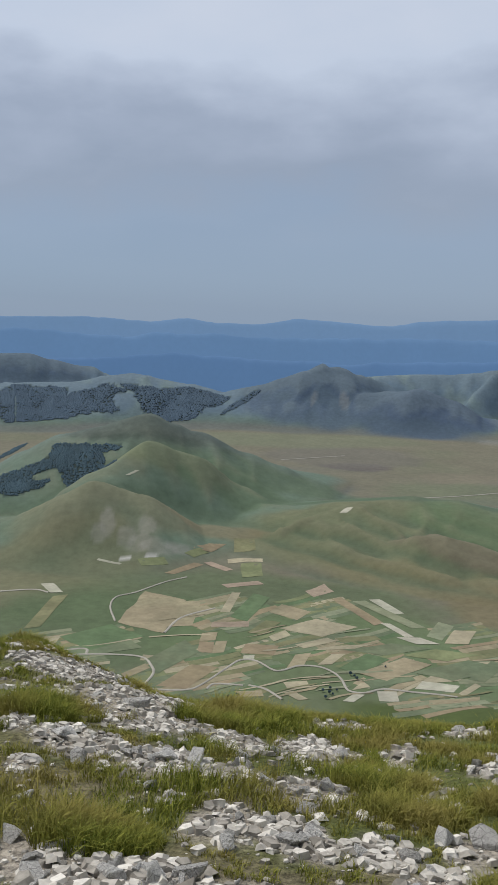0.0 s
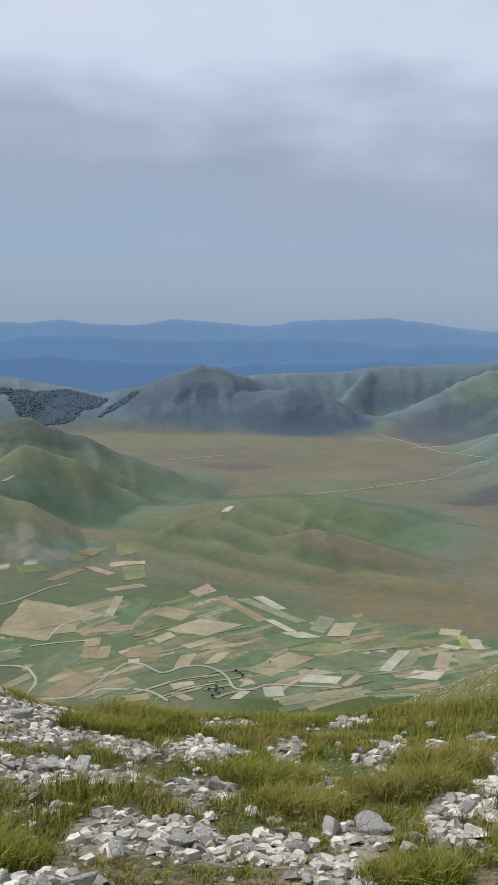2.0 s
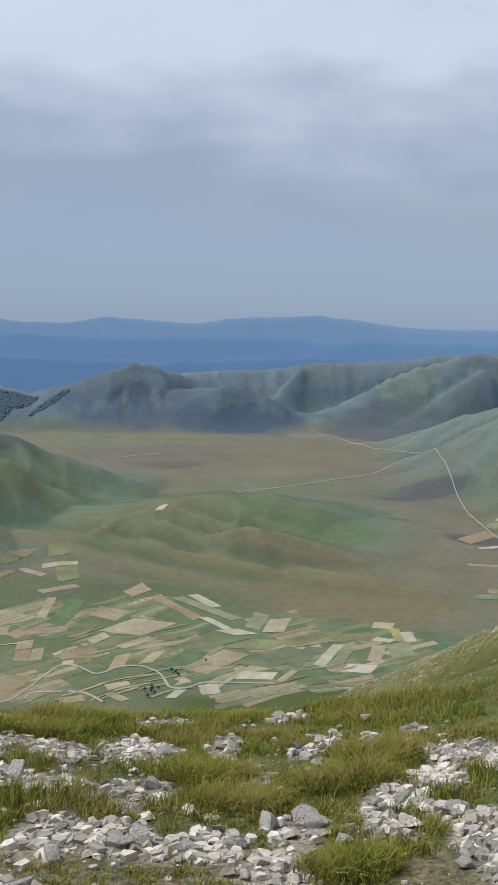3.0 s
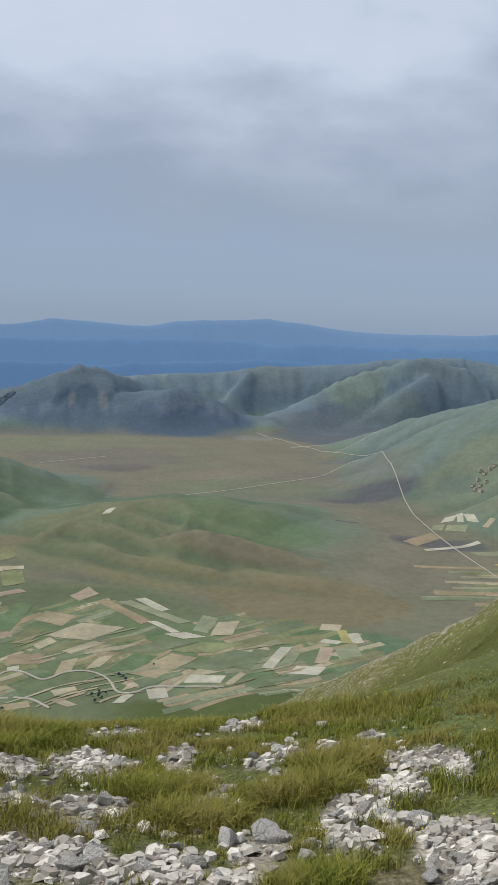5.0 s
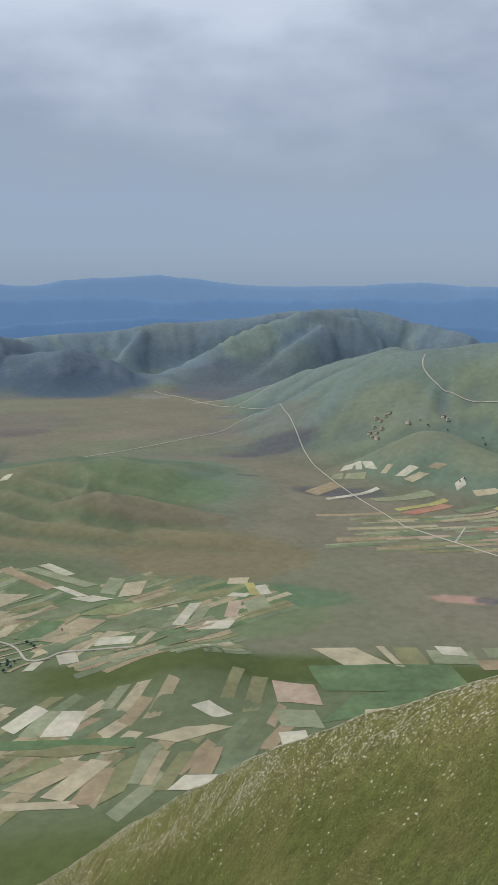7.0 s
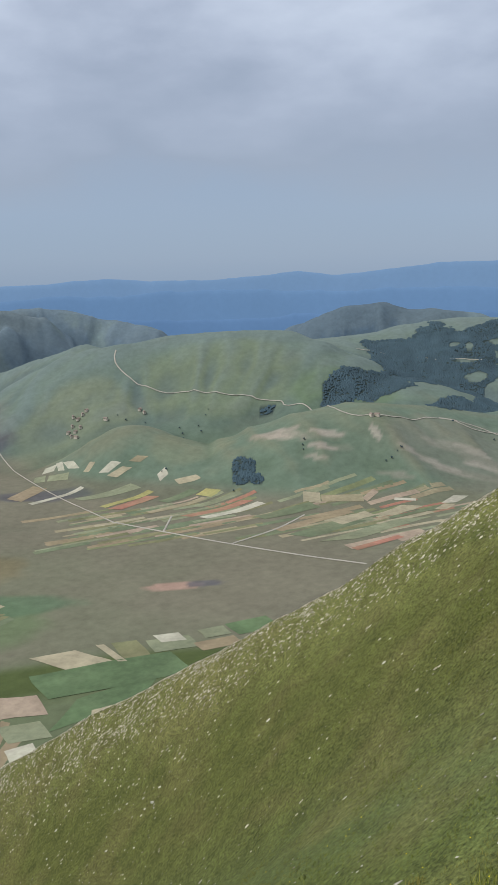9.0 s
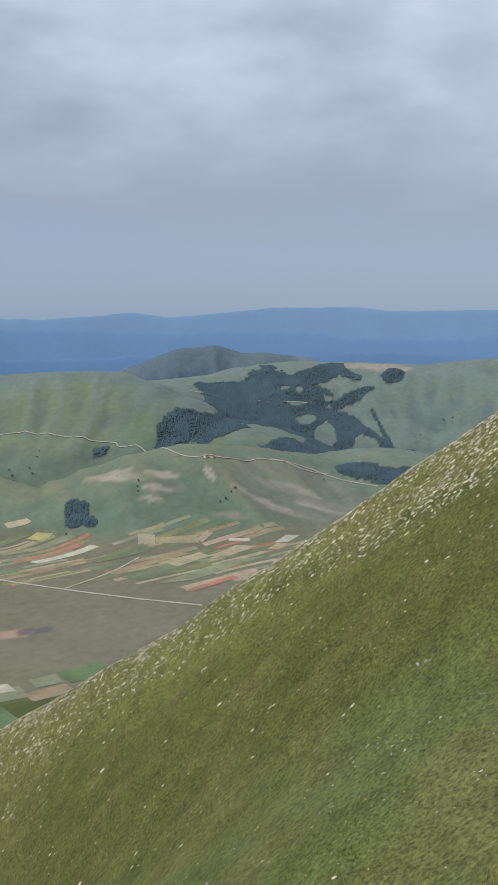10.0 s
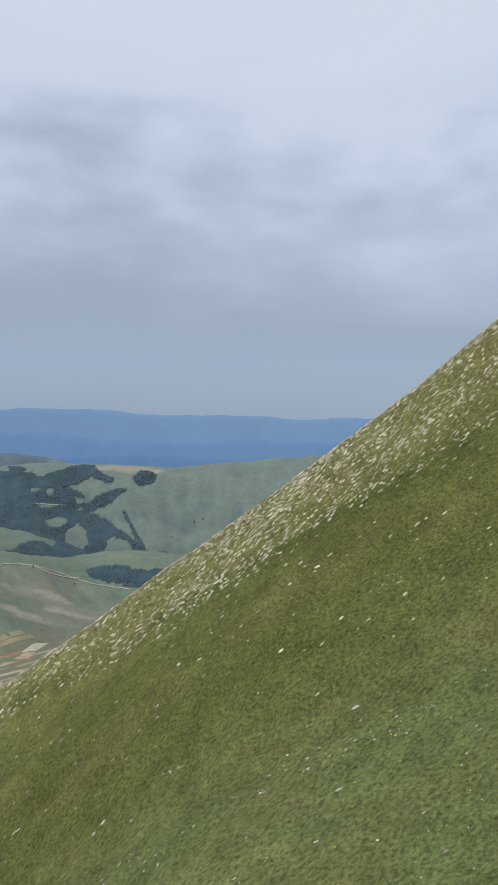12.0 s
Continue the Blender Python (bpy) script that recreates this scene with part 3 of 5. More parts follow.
# bearing, distance, length, width, turn, colour, strength
COVER_AND_SHADE = [
    (-7.6, 1735, 12, 26, 0, (0.30, 0.29, 0.27), 0.2),
    (-8.9, 1760, 26, 12, 30, (0.30, 0.29, 0.27), 0.2),
    (-6.2, 1720, 8, 22, 0, (0.33, 0.32, 0.30), 0.25),
    (-13.5, 1500, 120, 160, 0, (0.13, 0.13, 0.078), 0.7),
    (-5.0, 2060, 60, 150, 0, (0.115, 0.15, 0.075), 0.6),
    (14.0, 2680, 90, 150, 0, (0.17, 0.15, 0.115), 0.5),
    (21.0, 3700, 330, 260, 0, (0.075, 0.088, 0.11), 0.8),
    (15.6, 3500, 60, 80, 0, (0.20, 0.19, 0.16), 0.6),
    # the dark patch of a cloud's shadow, in the plain's colour
    (7.0, 2800, 70, 110, 0, (0.10, 0.09, 0.085), 0.8),
    (35.5, 1312, 16, 45, 0, (0.30, 0.20, 0.16), 0.8),
    (37.5, 1315, 14, 30, 0, (0.09, 0.09, 0.10), 0.8),
    (30.0, 2350, 180, 160, 0, (0.15, 0.17, 0.11), 0.6),
    (39.0, 2450, 150, 220, 0, (0.135, 0.165, 0.10), 0.6),
    (37.5, 2080, 120, 90, 30, (0.145, 0.165, 0.11), 0.6),
    (47.0, 2350, 110, 130, 0, (0.105, 0.15, 0.085), 0.7),
    # low folded hill: green back, brown flank and rib
    (9.0, 1800, 200, 330, 0, (0.118, 0.125, 0.07), 0.8),
    (11.0, 2050, 80, 330, 0, (0.075, 0.108, 0.07), 0.9),
    (15.5, 1900, 110, 170, 20, (0.085, 0.13, 0.07), 0.7),
    (15.0, 1700, 60, 170, 20, (0.116, 0.106, 0.074), 0.95),
    (14.0, 1580, 70, 240, 10, (0.138, 0.13, 0.075), 0.8),
    (19.5, 1480, 110, 170, 10, (0.14, 0.122, 0.072), 0.8),
    (2.5, 2300, 90, 190, 0, (0.088, 0.12, 0.08), 0.9),
    # cone and lobes
    (-2.5, 2120, 150, 200, 0, (0.088, 0.124, 0.078), 0.9),
    # cloud shadow over the cone's summit, put into its colour
    (-6.4, 2360, 110, 230, 0, (0.058, 0.074, 0.062), 0.92),
    (-9.0, 1800, 120, 200, 0, (0.12, 0.13, 0.085), 0.8),
    (-12.5, 1640, 120, 190, 0, (0.132, 0.134, 0.082), 0.8),
    (-2.0, 1820, 60, 110, 0, (0.16, 0.13, 0.08), 0.6),
    # farmed floor
    (-1.5, 1420, 170, 330, 0, (0.085, 0.11, 0.062), 0.85),
    (-10.0, 1330, 170, 230, 0, (0.08, 0.11, 0.06), 0.85),
    (7.0, 1240, 170, 300, 0, (0.10, 0.135, 0.07), 0.85),
    (16.0, 1230, 130, 240, 0, (0.105, 0.14, 0.075), 0.85),
    (23.5, 1300, 45, 130, 10, (0.075, 0.125, 0.075), 0.7),
    # far plain
    (6.0, 3000, 220, 260, 0, (0.12, 0.115, 0.10), 0.6),
    (2.0, 3350, 180, 600, 0, (0.135, 0.15, 0.10), 0.6),
    (20.0, 2500, 260, 260, 0, (0.125, 0.115, 0.10), 0.5),
    # two patches of cloud shadow painted onto the plain
    (22.2, 2390, 70, 150, 0, (0.075, 0.075, 0.085), 0.85),
    (27.5, 1940, 50, 110, 0, (0.075, 0.075, 0.085), 0.8),
    (15.0, 2450, 160, 300, 0, (0.12, 0.14, 0.09), 0.6),
    # pyramid, dome, range: haze blue painted in, with cloud shadow on the dome
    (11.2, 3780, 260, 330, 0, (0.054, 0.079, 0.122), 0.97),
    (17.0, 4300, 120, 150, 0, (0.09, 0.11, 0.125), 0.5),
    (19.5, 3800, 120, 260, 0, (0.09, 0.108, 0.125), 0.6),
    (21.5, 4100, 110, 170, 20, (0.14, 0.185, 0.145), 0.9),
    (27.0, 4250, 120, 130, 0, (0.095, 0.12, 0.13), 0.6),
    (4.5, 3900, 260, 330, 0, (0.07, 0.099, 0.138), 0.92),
    # scrub in the gullies of the pyramid, pale cliffs between
    (3.4, 3850, 70, 22, 25, (0.045, 0.068, 0.105), 0.9),
    (4.7, 3860, 80, 26, -5, (0.045, 0.068, 0.105), 0.9),
    (5.3, 3900, 50, 26, -20, (0.045, 0.068, 0.105), 0.85),
    (7.2, 3850, 80, 55, -15, (0.045, 0.068, 0.105), 0.9),
    (4.05, 3840, 45, 12, 10, (0.155, 0.165, 0.175), 0.75),
    (6.0, 3830, 55, 20, -10, (0.15, 0.16, 0.17), 0.75),
    (24.0, 3930, 110, 200, 0, (0.10, 0.13, 0.13), 0.6),
    (21.7, 2040, 7, 28, 0, (0.06, 0.06, 0.072), 0.9),
    # hill behind the wooded table, haze blue put into its colour
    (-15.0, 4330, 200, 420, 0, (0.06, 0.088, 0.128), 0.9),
    (42.5, 1990, 22, 60, 20, (0.27, 0.24, 0.20), 0.7),
    (45.6, 1960, 16, 60, 0, (0.27, 0.24, 0.20), 0.7),
    (46.4, 1920, 14, 40, 0, (0.27, 0.24, 0.20), 0.6),
    (48.0, 1980, 110, 120, 0, (0.10, 0.135, 0.10), 0.7),
    (53.6, 1990, 20, 60, 0, (0.25, 0.23, 0.19), 0.6),
    (56.5, 1960, 26, 80, 0, (0.24, 0.22, 0.18), 0.6),
    (55.0, 1900, 16, 70, 0, (0.24, 0.22, 0.18), 0.6),
    (55.0, 1980, 150, 170, 0, (0.145, 0.15, 0.125), 0.6),
    # mountain behind the long hill: two dark blues with haze painted in
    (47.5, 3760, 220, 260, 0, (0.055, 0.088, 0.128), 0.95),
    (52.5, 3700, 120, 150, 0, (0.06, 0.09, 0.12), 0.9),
    (59.5, 3120, 40, 130, 0, (0.30, 0.26, 0.20), 0.8),
    # bare stony terraces on the face of the long hill
    (42.5, 1985, 12, 45, 25, (0.30, 0.265, 0.225), 0.85),
    (43.3, 2003, 9, 40, 15, (0.28, 0.25, 0.215), 0.8),
    (45.9, 1971, 11, 40, 10, (0.30, 0.27, 0.23), 0.85),
    (45.6, 1922, 9, 35, 15, (0.28, 0.25, 0.215), 0.8),
    (49.0, 1964, 26, 10, -20, (0.29, 0.27, 0.23), 0.8),
    (51.8, 1916, 11, 50, 10, (0.25, 0.235, 0.20), 0.75),
    (53.4, 1900, 9, 60, 5, (0.25, 0.235, 0.20), 0.75),
    (55.0, 1998, 11, 45, 10, (0.25, 0.235, 0.20), 0.7),
    (56.0, 1941, 11, 55, 5, (0.25, 0.235, 0.20), 0.75),
    (45.2, 1887, 7, 30, 20, (0.27, 0.25, 0.21), 0.7),
    (50.2, 1844, 9, 40, 10, (0.24, 0.225, 0.19), 0.7),
    # bare limestone at the foot of the brown hill
    (-5.6, 1668, 18, 41, 0, (0.25, 0.243, 0.22), 0.4),
    (-7.0, 1678, 25, 25, 0, (0.25, 0.243, 0.22), 0.4),
    (-7.8, 1699, 25, 19, 0, (0.25, 0.243, 0.22), 0.4),
    (-4.3, 1675, 14, 28, 0, (0.25, 0.243, 0.22), 0.4),
    (-9.0, 1732, 28, 16, 0, (0.25, 0.243, 0.22), 0.4),
    (-6.5, 1721, 25, 19, 0, (0.25, 0.243, 0.22), 0.4),
    (-7.9, 1645, 5, 12, 0, (0.42, 0.41, 0.39), 0.9),
    (-6.2, 1640, 5, 16, 0, (0.42, 0.41, 0.39), 0.9),
    (-9.6, 1710, 21, 16, 0, (0.25, 0.243, 0.22), 0.4),
]


def mesh_from_grid(name, X, Y, Z, closed=False):
    rows, cols = X.shape
    co = np.stack([X, Y, Z], -1).reshape(-1, 3)
    i, j = np.meshgrid(np.arange(rows - 1), np.arange(cols if closed else cols - 1), indexing="ij")
    j2 = (j + 1) % cols
    quads = np.stack([i * cols + j, i * cols + j2, (i + 1) * cols + j2, (i + 1) * cols + j], -1).reshape(-1, 4)
    me = bpy.data.meshes.new(name)
    me.vertices.add(len(co)), me.loops.add(quads.size), me.polygons.add(len(quads))
    me.vertices.foreach_set("co", co.ravel())
    me.loops.foreach_set("vertex_index", quads.ravel())
    me.polygons.foreach_set("loop_start", np.arange(0, quads.size, 4))
    me.polygons.foreach_set("use_smooth", np.ones(len(quads), bool))
    me.update(calc_edges=True)
    return me


def build_ground():
    seen = np.arange(-22, 90, 0.15)
    rest = np.arange(90, 338, 3.0)
    bearings = np.radians(np.concatenate([seen, rest]))
    steps = np.concatenate([np.geomspace(0.8, 14, 90), np.geomspace(14.3, 160, 130)[0:], np.geomspace(165, 1000, 50), np.geomspace(1010, 4980, 260)])
    R, B = np.meshgrid(steps, bearings, indexing="ij")
    X, Y = R * np.sin(B), R * np.cos(B)
    Z = land_height(X, Y)
    me = mesh_from_grid("ground", X, Y, Z, closed=True)
    bm = bmesh.new()
    bm.from_mesh(me)
    bm.verts.ensure_lookup_table()
    n = len(bearings)
    c = bm.verts.new((0, 0, height(0, 0)))
    bm.verts.ensure_lookup_table()
    for k in range(n):
        bm.faces.new((bm.verts[(k + 1) % n], bm.verts[k], c)).smooth = True
    bmesh.ops.recalc_face_normals(bm, faces=bm.faces)
    bm.to_mesh(me)
    bm.free()
    co = np.empty(len(me.vertices) * 3)
    me.vertices.foreach_get("co", co)
    co = co.reshape(-1, 3)
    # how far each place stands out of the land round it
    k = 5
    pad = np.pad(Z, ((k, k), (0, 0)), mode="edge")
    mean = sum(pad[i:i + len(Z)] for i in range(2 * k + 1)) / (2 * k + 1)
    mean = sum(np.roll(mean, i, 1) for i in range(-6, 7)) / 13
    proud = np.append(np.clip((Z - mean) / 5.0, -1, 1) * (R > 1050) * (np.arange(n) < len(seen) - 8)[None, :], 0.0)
    cover_tint = me.attributes.new("cover_tint", "FLOAT_COLOR", "POINT")
    cover_tint.data.foreach_set("color", np.column_stack([cover_and_haze(co, proud), smooth((420 - np.hypot(co[:, 0], co[:, 1])) / 300)]).ravel())
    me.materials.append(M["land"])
    ob = tagged(new("ground", me), "stony mountainside over a wide farmed plain and grassy hills", "ground", kind="structure")
    return ob

# ---- the place ----
ground = build_ground()


def far_ridge(distance, material, seed, rough, crest):
    """A long ridge at one distance; crest: bearing and fall below the eye's level, by the metre."""
    b = np.arange(-40, 110, 0.1)
    drop = np.interp(b, [c[0] for c in crest], [c[1] for c in crest])
    drop = np.convolve(np.pad(drop, 6, mode="edge"), np.hanning(15)[1:-1] / np.hanning(15).sum(), mode="valid")
    drop = drop + rough * wave(b * 10, b * 0 + seed, 28, seed, 5) + 0.0008 * wave(b * 10, b * 0 + seed, 7, seed + 7, 4)
    s = np.linspace(0, 1, 9)[:, None]
    R = distance + 0 * s + 45 * (s - 1) * (1 + 0.6 * wave(b * 10, b * 0 + 5, 40, seed + 1, 3))
    top = EYE - drop * distance
    Z = PLAIN - 40 + (top - PLAIN + 40)[None, :] * np.sin(s * np.pi / 2) ** 0.8
    B = np.radians(b)[None, :] + 0 * s
    me = mesh_from_grid("far_ridge", R * np.sin(B), R * np.cos(B), Z)
    me.materials.append(M[material])
    return tagged(new("backdrop", me), "blue wooded mountain ridge in the distant haze", "mountain", kind="structure")


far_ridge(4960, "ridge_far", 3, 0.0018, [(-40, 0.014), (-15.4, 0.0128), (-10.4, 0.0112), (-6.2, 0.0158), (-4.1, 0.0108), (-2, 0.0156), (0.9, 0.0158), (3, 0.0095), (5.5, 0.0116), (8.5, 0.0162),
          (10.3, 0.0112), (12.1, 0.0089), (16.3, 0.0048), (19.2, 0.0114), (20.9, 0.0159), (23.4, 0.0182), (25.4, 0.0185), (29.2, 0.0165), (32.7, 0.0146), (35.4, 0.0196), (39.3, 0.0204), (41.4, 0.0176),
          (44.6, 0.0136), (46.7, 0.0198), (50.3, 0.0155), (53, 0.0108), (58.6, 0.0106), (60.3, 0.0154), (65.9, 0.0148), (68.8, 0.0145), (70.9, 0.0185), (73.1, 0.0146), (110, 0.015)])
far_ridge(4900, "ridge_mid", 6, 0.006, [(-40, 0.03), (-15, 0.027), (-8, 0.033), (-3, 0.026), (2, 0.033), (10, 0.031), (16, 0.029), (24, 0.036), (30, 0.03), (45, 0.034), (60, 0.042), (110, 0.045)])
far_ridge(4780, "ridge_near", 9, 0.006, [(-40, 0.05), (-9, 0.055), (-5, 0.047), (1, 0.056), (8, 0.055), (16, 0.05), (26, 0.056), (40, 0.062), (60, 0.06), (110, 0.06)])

# ---- helpers for things ----
def mesh_of(name, verts, faces, material, smooth_faces=False):
    me = bpy.data.meshes.new(name)
    me.from_pydata([tuple(map(float, v)) for v in verts], [], faces)
    if smooth_faces:
        me.polygons.foreach_set("use_smooth", np.ones(len(me.polygons), bool))
    me.materials.append(M[material])
    me.update()
    return me


def part(name, me, parent, label=""):
    ob = new(name, me)
    ob.parent = parent
    return tagged(ob, label)


def drape(name, X, Y, lift, material):
    me = mesh_from_grid(name, X, Y, land_height(X, Y) + lift)
    me.materials.append(M[material])
    return me


# ---- fields on the plain ----
FIELD_LOOK = {"tan": "bare tan ploughed field", "straw": "pale straw coloured stubble field", "pale": "whitish bare chalky field", "green": "green crop field",
              "deep_green": "deep green crop field", "olive": "olive meadow field going to seed", "sage": "grey green young crop field", "pink": "pinkish bare soil field",
              "brown": "brown freshly ploughed field", "red": "red flowering poppy field", "yellow": "yellow flowering crop field", "lime": "light green crop field"}
LAYER = [0]


def field(look_, x, y, length, width, heading, skew, bend=0.0, lift=0.42):
    """A field: centre, length along its heading (degrees from ahead, to the right), width across, how far its far side is shifted, and the sag of its long sides."""
    h = radians(heading)
    e, n = (math.sin(h), math.cos(h)), (math.cos(h), -math.sin(h))
    LAYER[0] = (LAYER[0] + 1) % 7
    k, j = max(3, min(14, int(length / 14))), max(2, min(8, int(width / 14)))
    s, t = np.meshgrid(np.linspace(-0.5, 0.5, k + 1), np.linspace(-0.5, 0.5, j + 1), indexing="ij")
    ln, wd = length * s + skew * t, width * t
    wob = 0.05 * width
    wd = wd + bend * (4 * s * s - 0.5)
    ln, wd = ln + 1.2 * wob * wave(x + 40 * s, y + 90 * t, 35, 8, 2), wd + wob * wave(x + length * s, y + 55 * t, 45, 9, 2)
    me = drape("field", x + ln * e[0] + wd * n[0], y + ln * e[1] + wd * n[1], lift + 0.03 * LAYER[0], look_)
    return tagged(new("field", me), FIELD_LOOK[look_] + " on the wide plain", "field", "fields on the plain")


def track(width, nodes):
    """A gravel road through plan points, lying on the land."""
    p = np.array(nodes, float)
    if len(p) < 2:
        return None
    ext = np.vstack([2 * p[0] - p[1], p, 2 * p[-1] - p[-2]])
    line = []
    for i in range(1, len(ext) - 2):
        n = max(4, int(np.hypot(*(ext[i + 1] - ext[i])) / 12))
        for s in np.arange(n) / n:
            a, b, c, d = ext[i - 1], ext[i], ext[i + 1], ext[i + 2]
            line.append(0.5 * (2 * b + (c - a) * s + (2 * a - 5 * b + 4 * c - d) * s * s + (3 * b - a - 3 * c + d) * s ** 3))
    line = np.array(line + [p[-1]])
    way = np.gradient(line, axis=0)
    way /= np.hypot(*way.T)[:, None] + 1e-9
    side = np.stack([way[:, 1], -way[:, 0]], 1)
    w = width * (1 + 0.18 * wave(line[:, 0], line[:, 1], 40, 6, 2))[:, None]
    off = np.array([-0.5, -0.2, 0.2, 0.5])
    X = line[:, 0:1] + side[:, 0:1] * w * off
    Y = line[:, 1:2] + side[:, 1:2] * w * off
    Z = land_height(X, Y)
    Z = np.maximum(Z, Z.mean(1, keepdims=True)) + 1.6 - np.array([1.0, 0, 0, 1.0])
    me = mesh_from_grid("road", X, Y, Z)
    me.materials.append(M["track"])
    return tagged(new("road", me), "pale gravel farm road across grass and fields", "road", kind="structure")



# strips between the larger fields
def fill_strips():
    rs = np.random.RandomState(77)
    looks = ["olive", "green", "tan", "deep_green", "sage", "green", "straw", "olive", "brown", "green", "tan", "lime"]
    for _ in range(78):
        # a block of strips that lie side by side
        b, d = rs.uniform(-14, 22), rs.uniform(1100, 1480)
        if b < -6 and d > 1330 or b > 8 and d > 1410:
            continue
        x, y = at(b, d)
        lean = (58 + 26 * wave(np.array([x]), np.array([y]), 170, 66, 2)[0] + (20 if b > 10 else 0)) % 180
        across = (math.cos(radians(lean)), -math.sin(radians(lean)))
        long, bend, first, gone = rs.uniform(55, 105), rs.uniform(-6, 6), rs.randint(len(looks)), 0.0
        for k in range(rs.randint(3, 6)):
            wide = rs.uniform(7, 17)
            gone += wide / 2
            field(looks[(first + 5 * k + rs.randint(2)) % len(looks)], x + across[0] * gone, y + across[1] * gone, long * rs.uniform(0.8, 1.1), wide, lean, rs.uniform(-5, 5), bend, 0.16)
            gone += wide / 2 + 1.0
    # pale banks and headlands between them
    for _ in range(30):
        b, d = rs.uniform(-9, 22), rs.uniform(1085, 1400)
        if b < -5 and d > 1300 or b > 8 and d > 1340:
            continue
        x, y = at(b, d)
        lean = 62 + 30 * wave(np.array([x]), np.array([y]), 130, 68, 2)[0] + (18 if b > 10 else 0)
        field(("straw", "tan", "olive", "sage")[rs.randint(4)], x, y, rs.uniform(40, 95), rs.uniform(2.4, 5.0), lean % 180, rs.uniform(-12, 12), rs.uniform(-7, 7), 0.75)
    # strips under the brink of the shelf, added to fill the closer view
    looks = ["olive", "green", "tan", "sage", "brown", "olive", "straw", "deep_green"]
    for _ in range(70):
        b, d = rs.uniform(-4, 24), rs.uniform(770, 985)
        x, y = at(b, d)
        field(looks[rs.randint(len(looks))], x, y, rs.uniform(45, 85), rs.uniform(9, 20), 48 + 25 * wave(np.array([x]), np.array([y]), 150, 67, 2)[0], rs.uniform(-8, 8), 0, 0.16)
    # long strips under the far hill, row after row
    looks = ["green", "sage", "tan", "olive", "lime", "brown", "green", "straw", "pink", "olive", "sage", "red", "green", "tan"]
    for _ in range(150):
        b, d = rs.uniform(28, 56), rs.uniform(1545, 1800)
        x, y = at(b, d)
        field(looks[rs.randint(len(looks))], x, y, rs.uniform(80, 150), rs.uniform(8, 17), 104 + rs.uniform(-3, 3), 0, rs.uniform(-3, 3), 0.16)


fill_strips()
field("tan", -148, 1391, 160, 80, 9, -28)
field("tan", -100, 1381, 119, 44, 4, 13)
field("straw", -121, 1191, 44, 21, 101, 1)
field("tan", -144, 1150, 50, 15, 38, -7)
field("brown", -74, 1133, 82, 37, 29, 11)
field("tan", -54, 1280, 34, 23, 3, 6)
field("tan", -36, 1240, 46, 16, 5, 5)
field("brown", -56, 1238, 42, 21, 2, -0)
field("pink", -23, 1335, 58, 23, 83, -4)
field("straw", -25, 1442, 104, 15, 9, 3)
field("straw", -286, 1243, 52, 26, 4, 7)
field("olive", -316, 1381, 157, 22, 4, 12)
field("pale", -334, 1498, 56, 21, 151, -6)
field("pale", -254, 1618, 47, 5, 106, -2)
field("brown", -114, 1611, 70, 14, 47, 12)
field("pink", -52, 1628, 55, 16, 131, -4)
field("brown", -72, 1710, 53, 25, 33, 24)
field("lime", -95, 1673, 43, 19, 40, 8)
field("straw", -3, 1659, 67, 21, 81, -3)
field("lime", 10, 1611, 69, 39, 178, 6)
field("pink", -6, 1536, 67, 19, 73, 5)
field("olive", -5, 1744, 69, 42, 179, 14)
field("lime", -173, 1621, 50, 20, 77, 6)
field("green", -201, 1228, 95, 42, 65, 7)
field("green", -102, 1201, 95, 45, 33, -26)
field("deep_green", -212, 1271, 89, 72, 51, 11)
field("deep_green", 8, 1420, 128, 32, 17, -10)
field("pink", 127, 1510, 48, 32, 49, -11)
field("brown", 181, 1413, 137, 20, 156, 3)
field("pale", 232, 1437, 77, 19, 157, -5)
field("sage", 229, 1400, 148, 21, 148, -8)
field("pale", 233, 1326, 64, 13, 154, -8)
field("pale", 257, 1282, 37, 25, 135, -25)
field("straw", 324, 1300, 62, 32, 24, 12)
field("sage", 298, 1325, 71, 26, 27, -7)
field("tan", 71, 1400, 57, 46, 129, 6)
field("straw", 114, 1330, 77, 66, 52, 30)
field("straw", 52, 1291, 38, 20, 43, -10)
field("olive", 30, 1326, 63, 24, 27, 5)
field("straw", 104, 1265, 59, 18, 57, 4)
field("straw", 143, 1250, 61, 14, 81, -31)
field("olive", 169, 1285, 62, 18, 77, 3)
field("lime", 279, 1227, 61, 42, 109, -40)
field("green", 207, 1246, 80, 39, 68, 47)
field("tan", 76, 1197, 52, 20, 16, 16)
field("straw", 122, 1204, 47, 16, 30, 13)
field("deep_green", 166, 1190, 72, 35, 40, 3)
field("tan", 206, 1174, 92, 41, 50, 11)
field("straw", 279, 1161, 78, 36, 38, 45)
field("pale", 252, 1115, 49, 26, 105, -7)
field("straw", 167, 1122, 47, 14, 66, -21)
field("pale", 183, 1085, 30, 25, 2, -0)
field("pale", 139, 1079, 28, 13, 37, 6)
field("straw", 69, 1114, 32, 22, 77, -1)
field("straw", 66, 1080, 29, 13, 141, -4)
field("straw", 292, 1108, 47, 10, 40, -3)
field("brown", 22, 1235, 49, 37, 95, -5)
field("pale", 6, 1204, 16, 14, 78, -3)
field("tan", 7, 1083, 34, 18, 84, -0)
field("green", 295, 1173, 97, 47, 63, 31)
field("green", 192, 1136, 70, 30, 63, -5)
field("pale", -255, 1950, 28, 5, 45, 6)
field("pale", 210, 1880, 24, 14, 39, 9)
field("straw", 487, 1272, 32, 28, 110, -3)
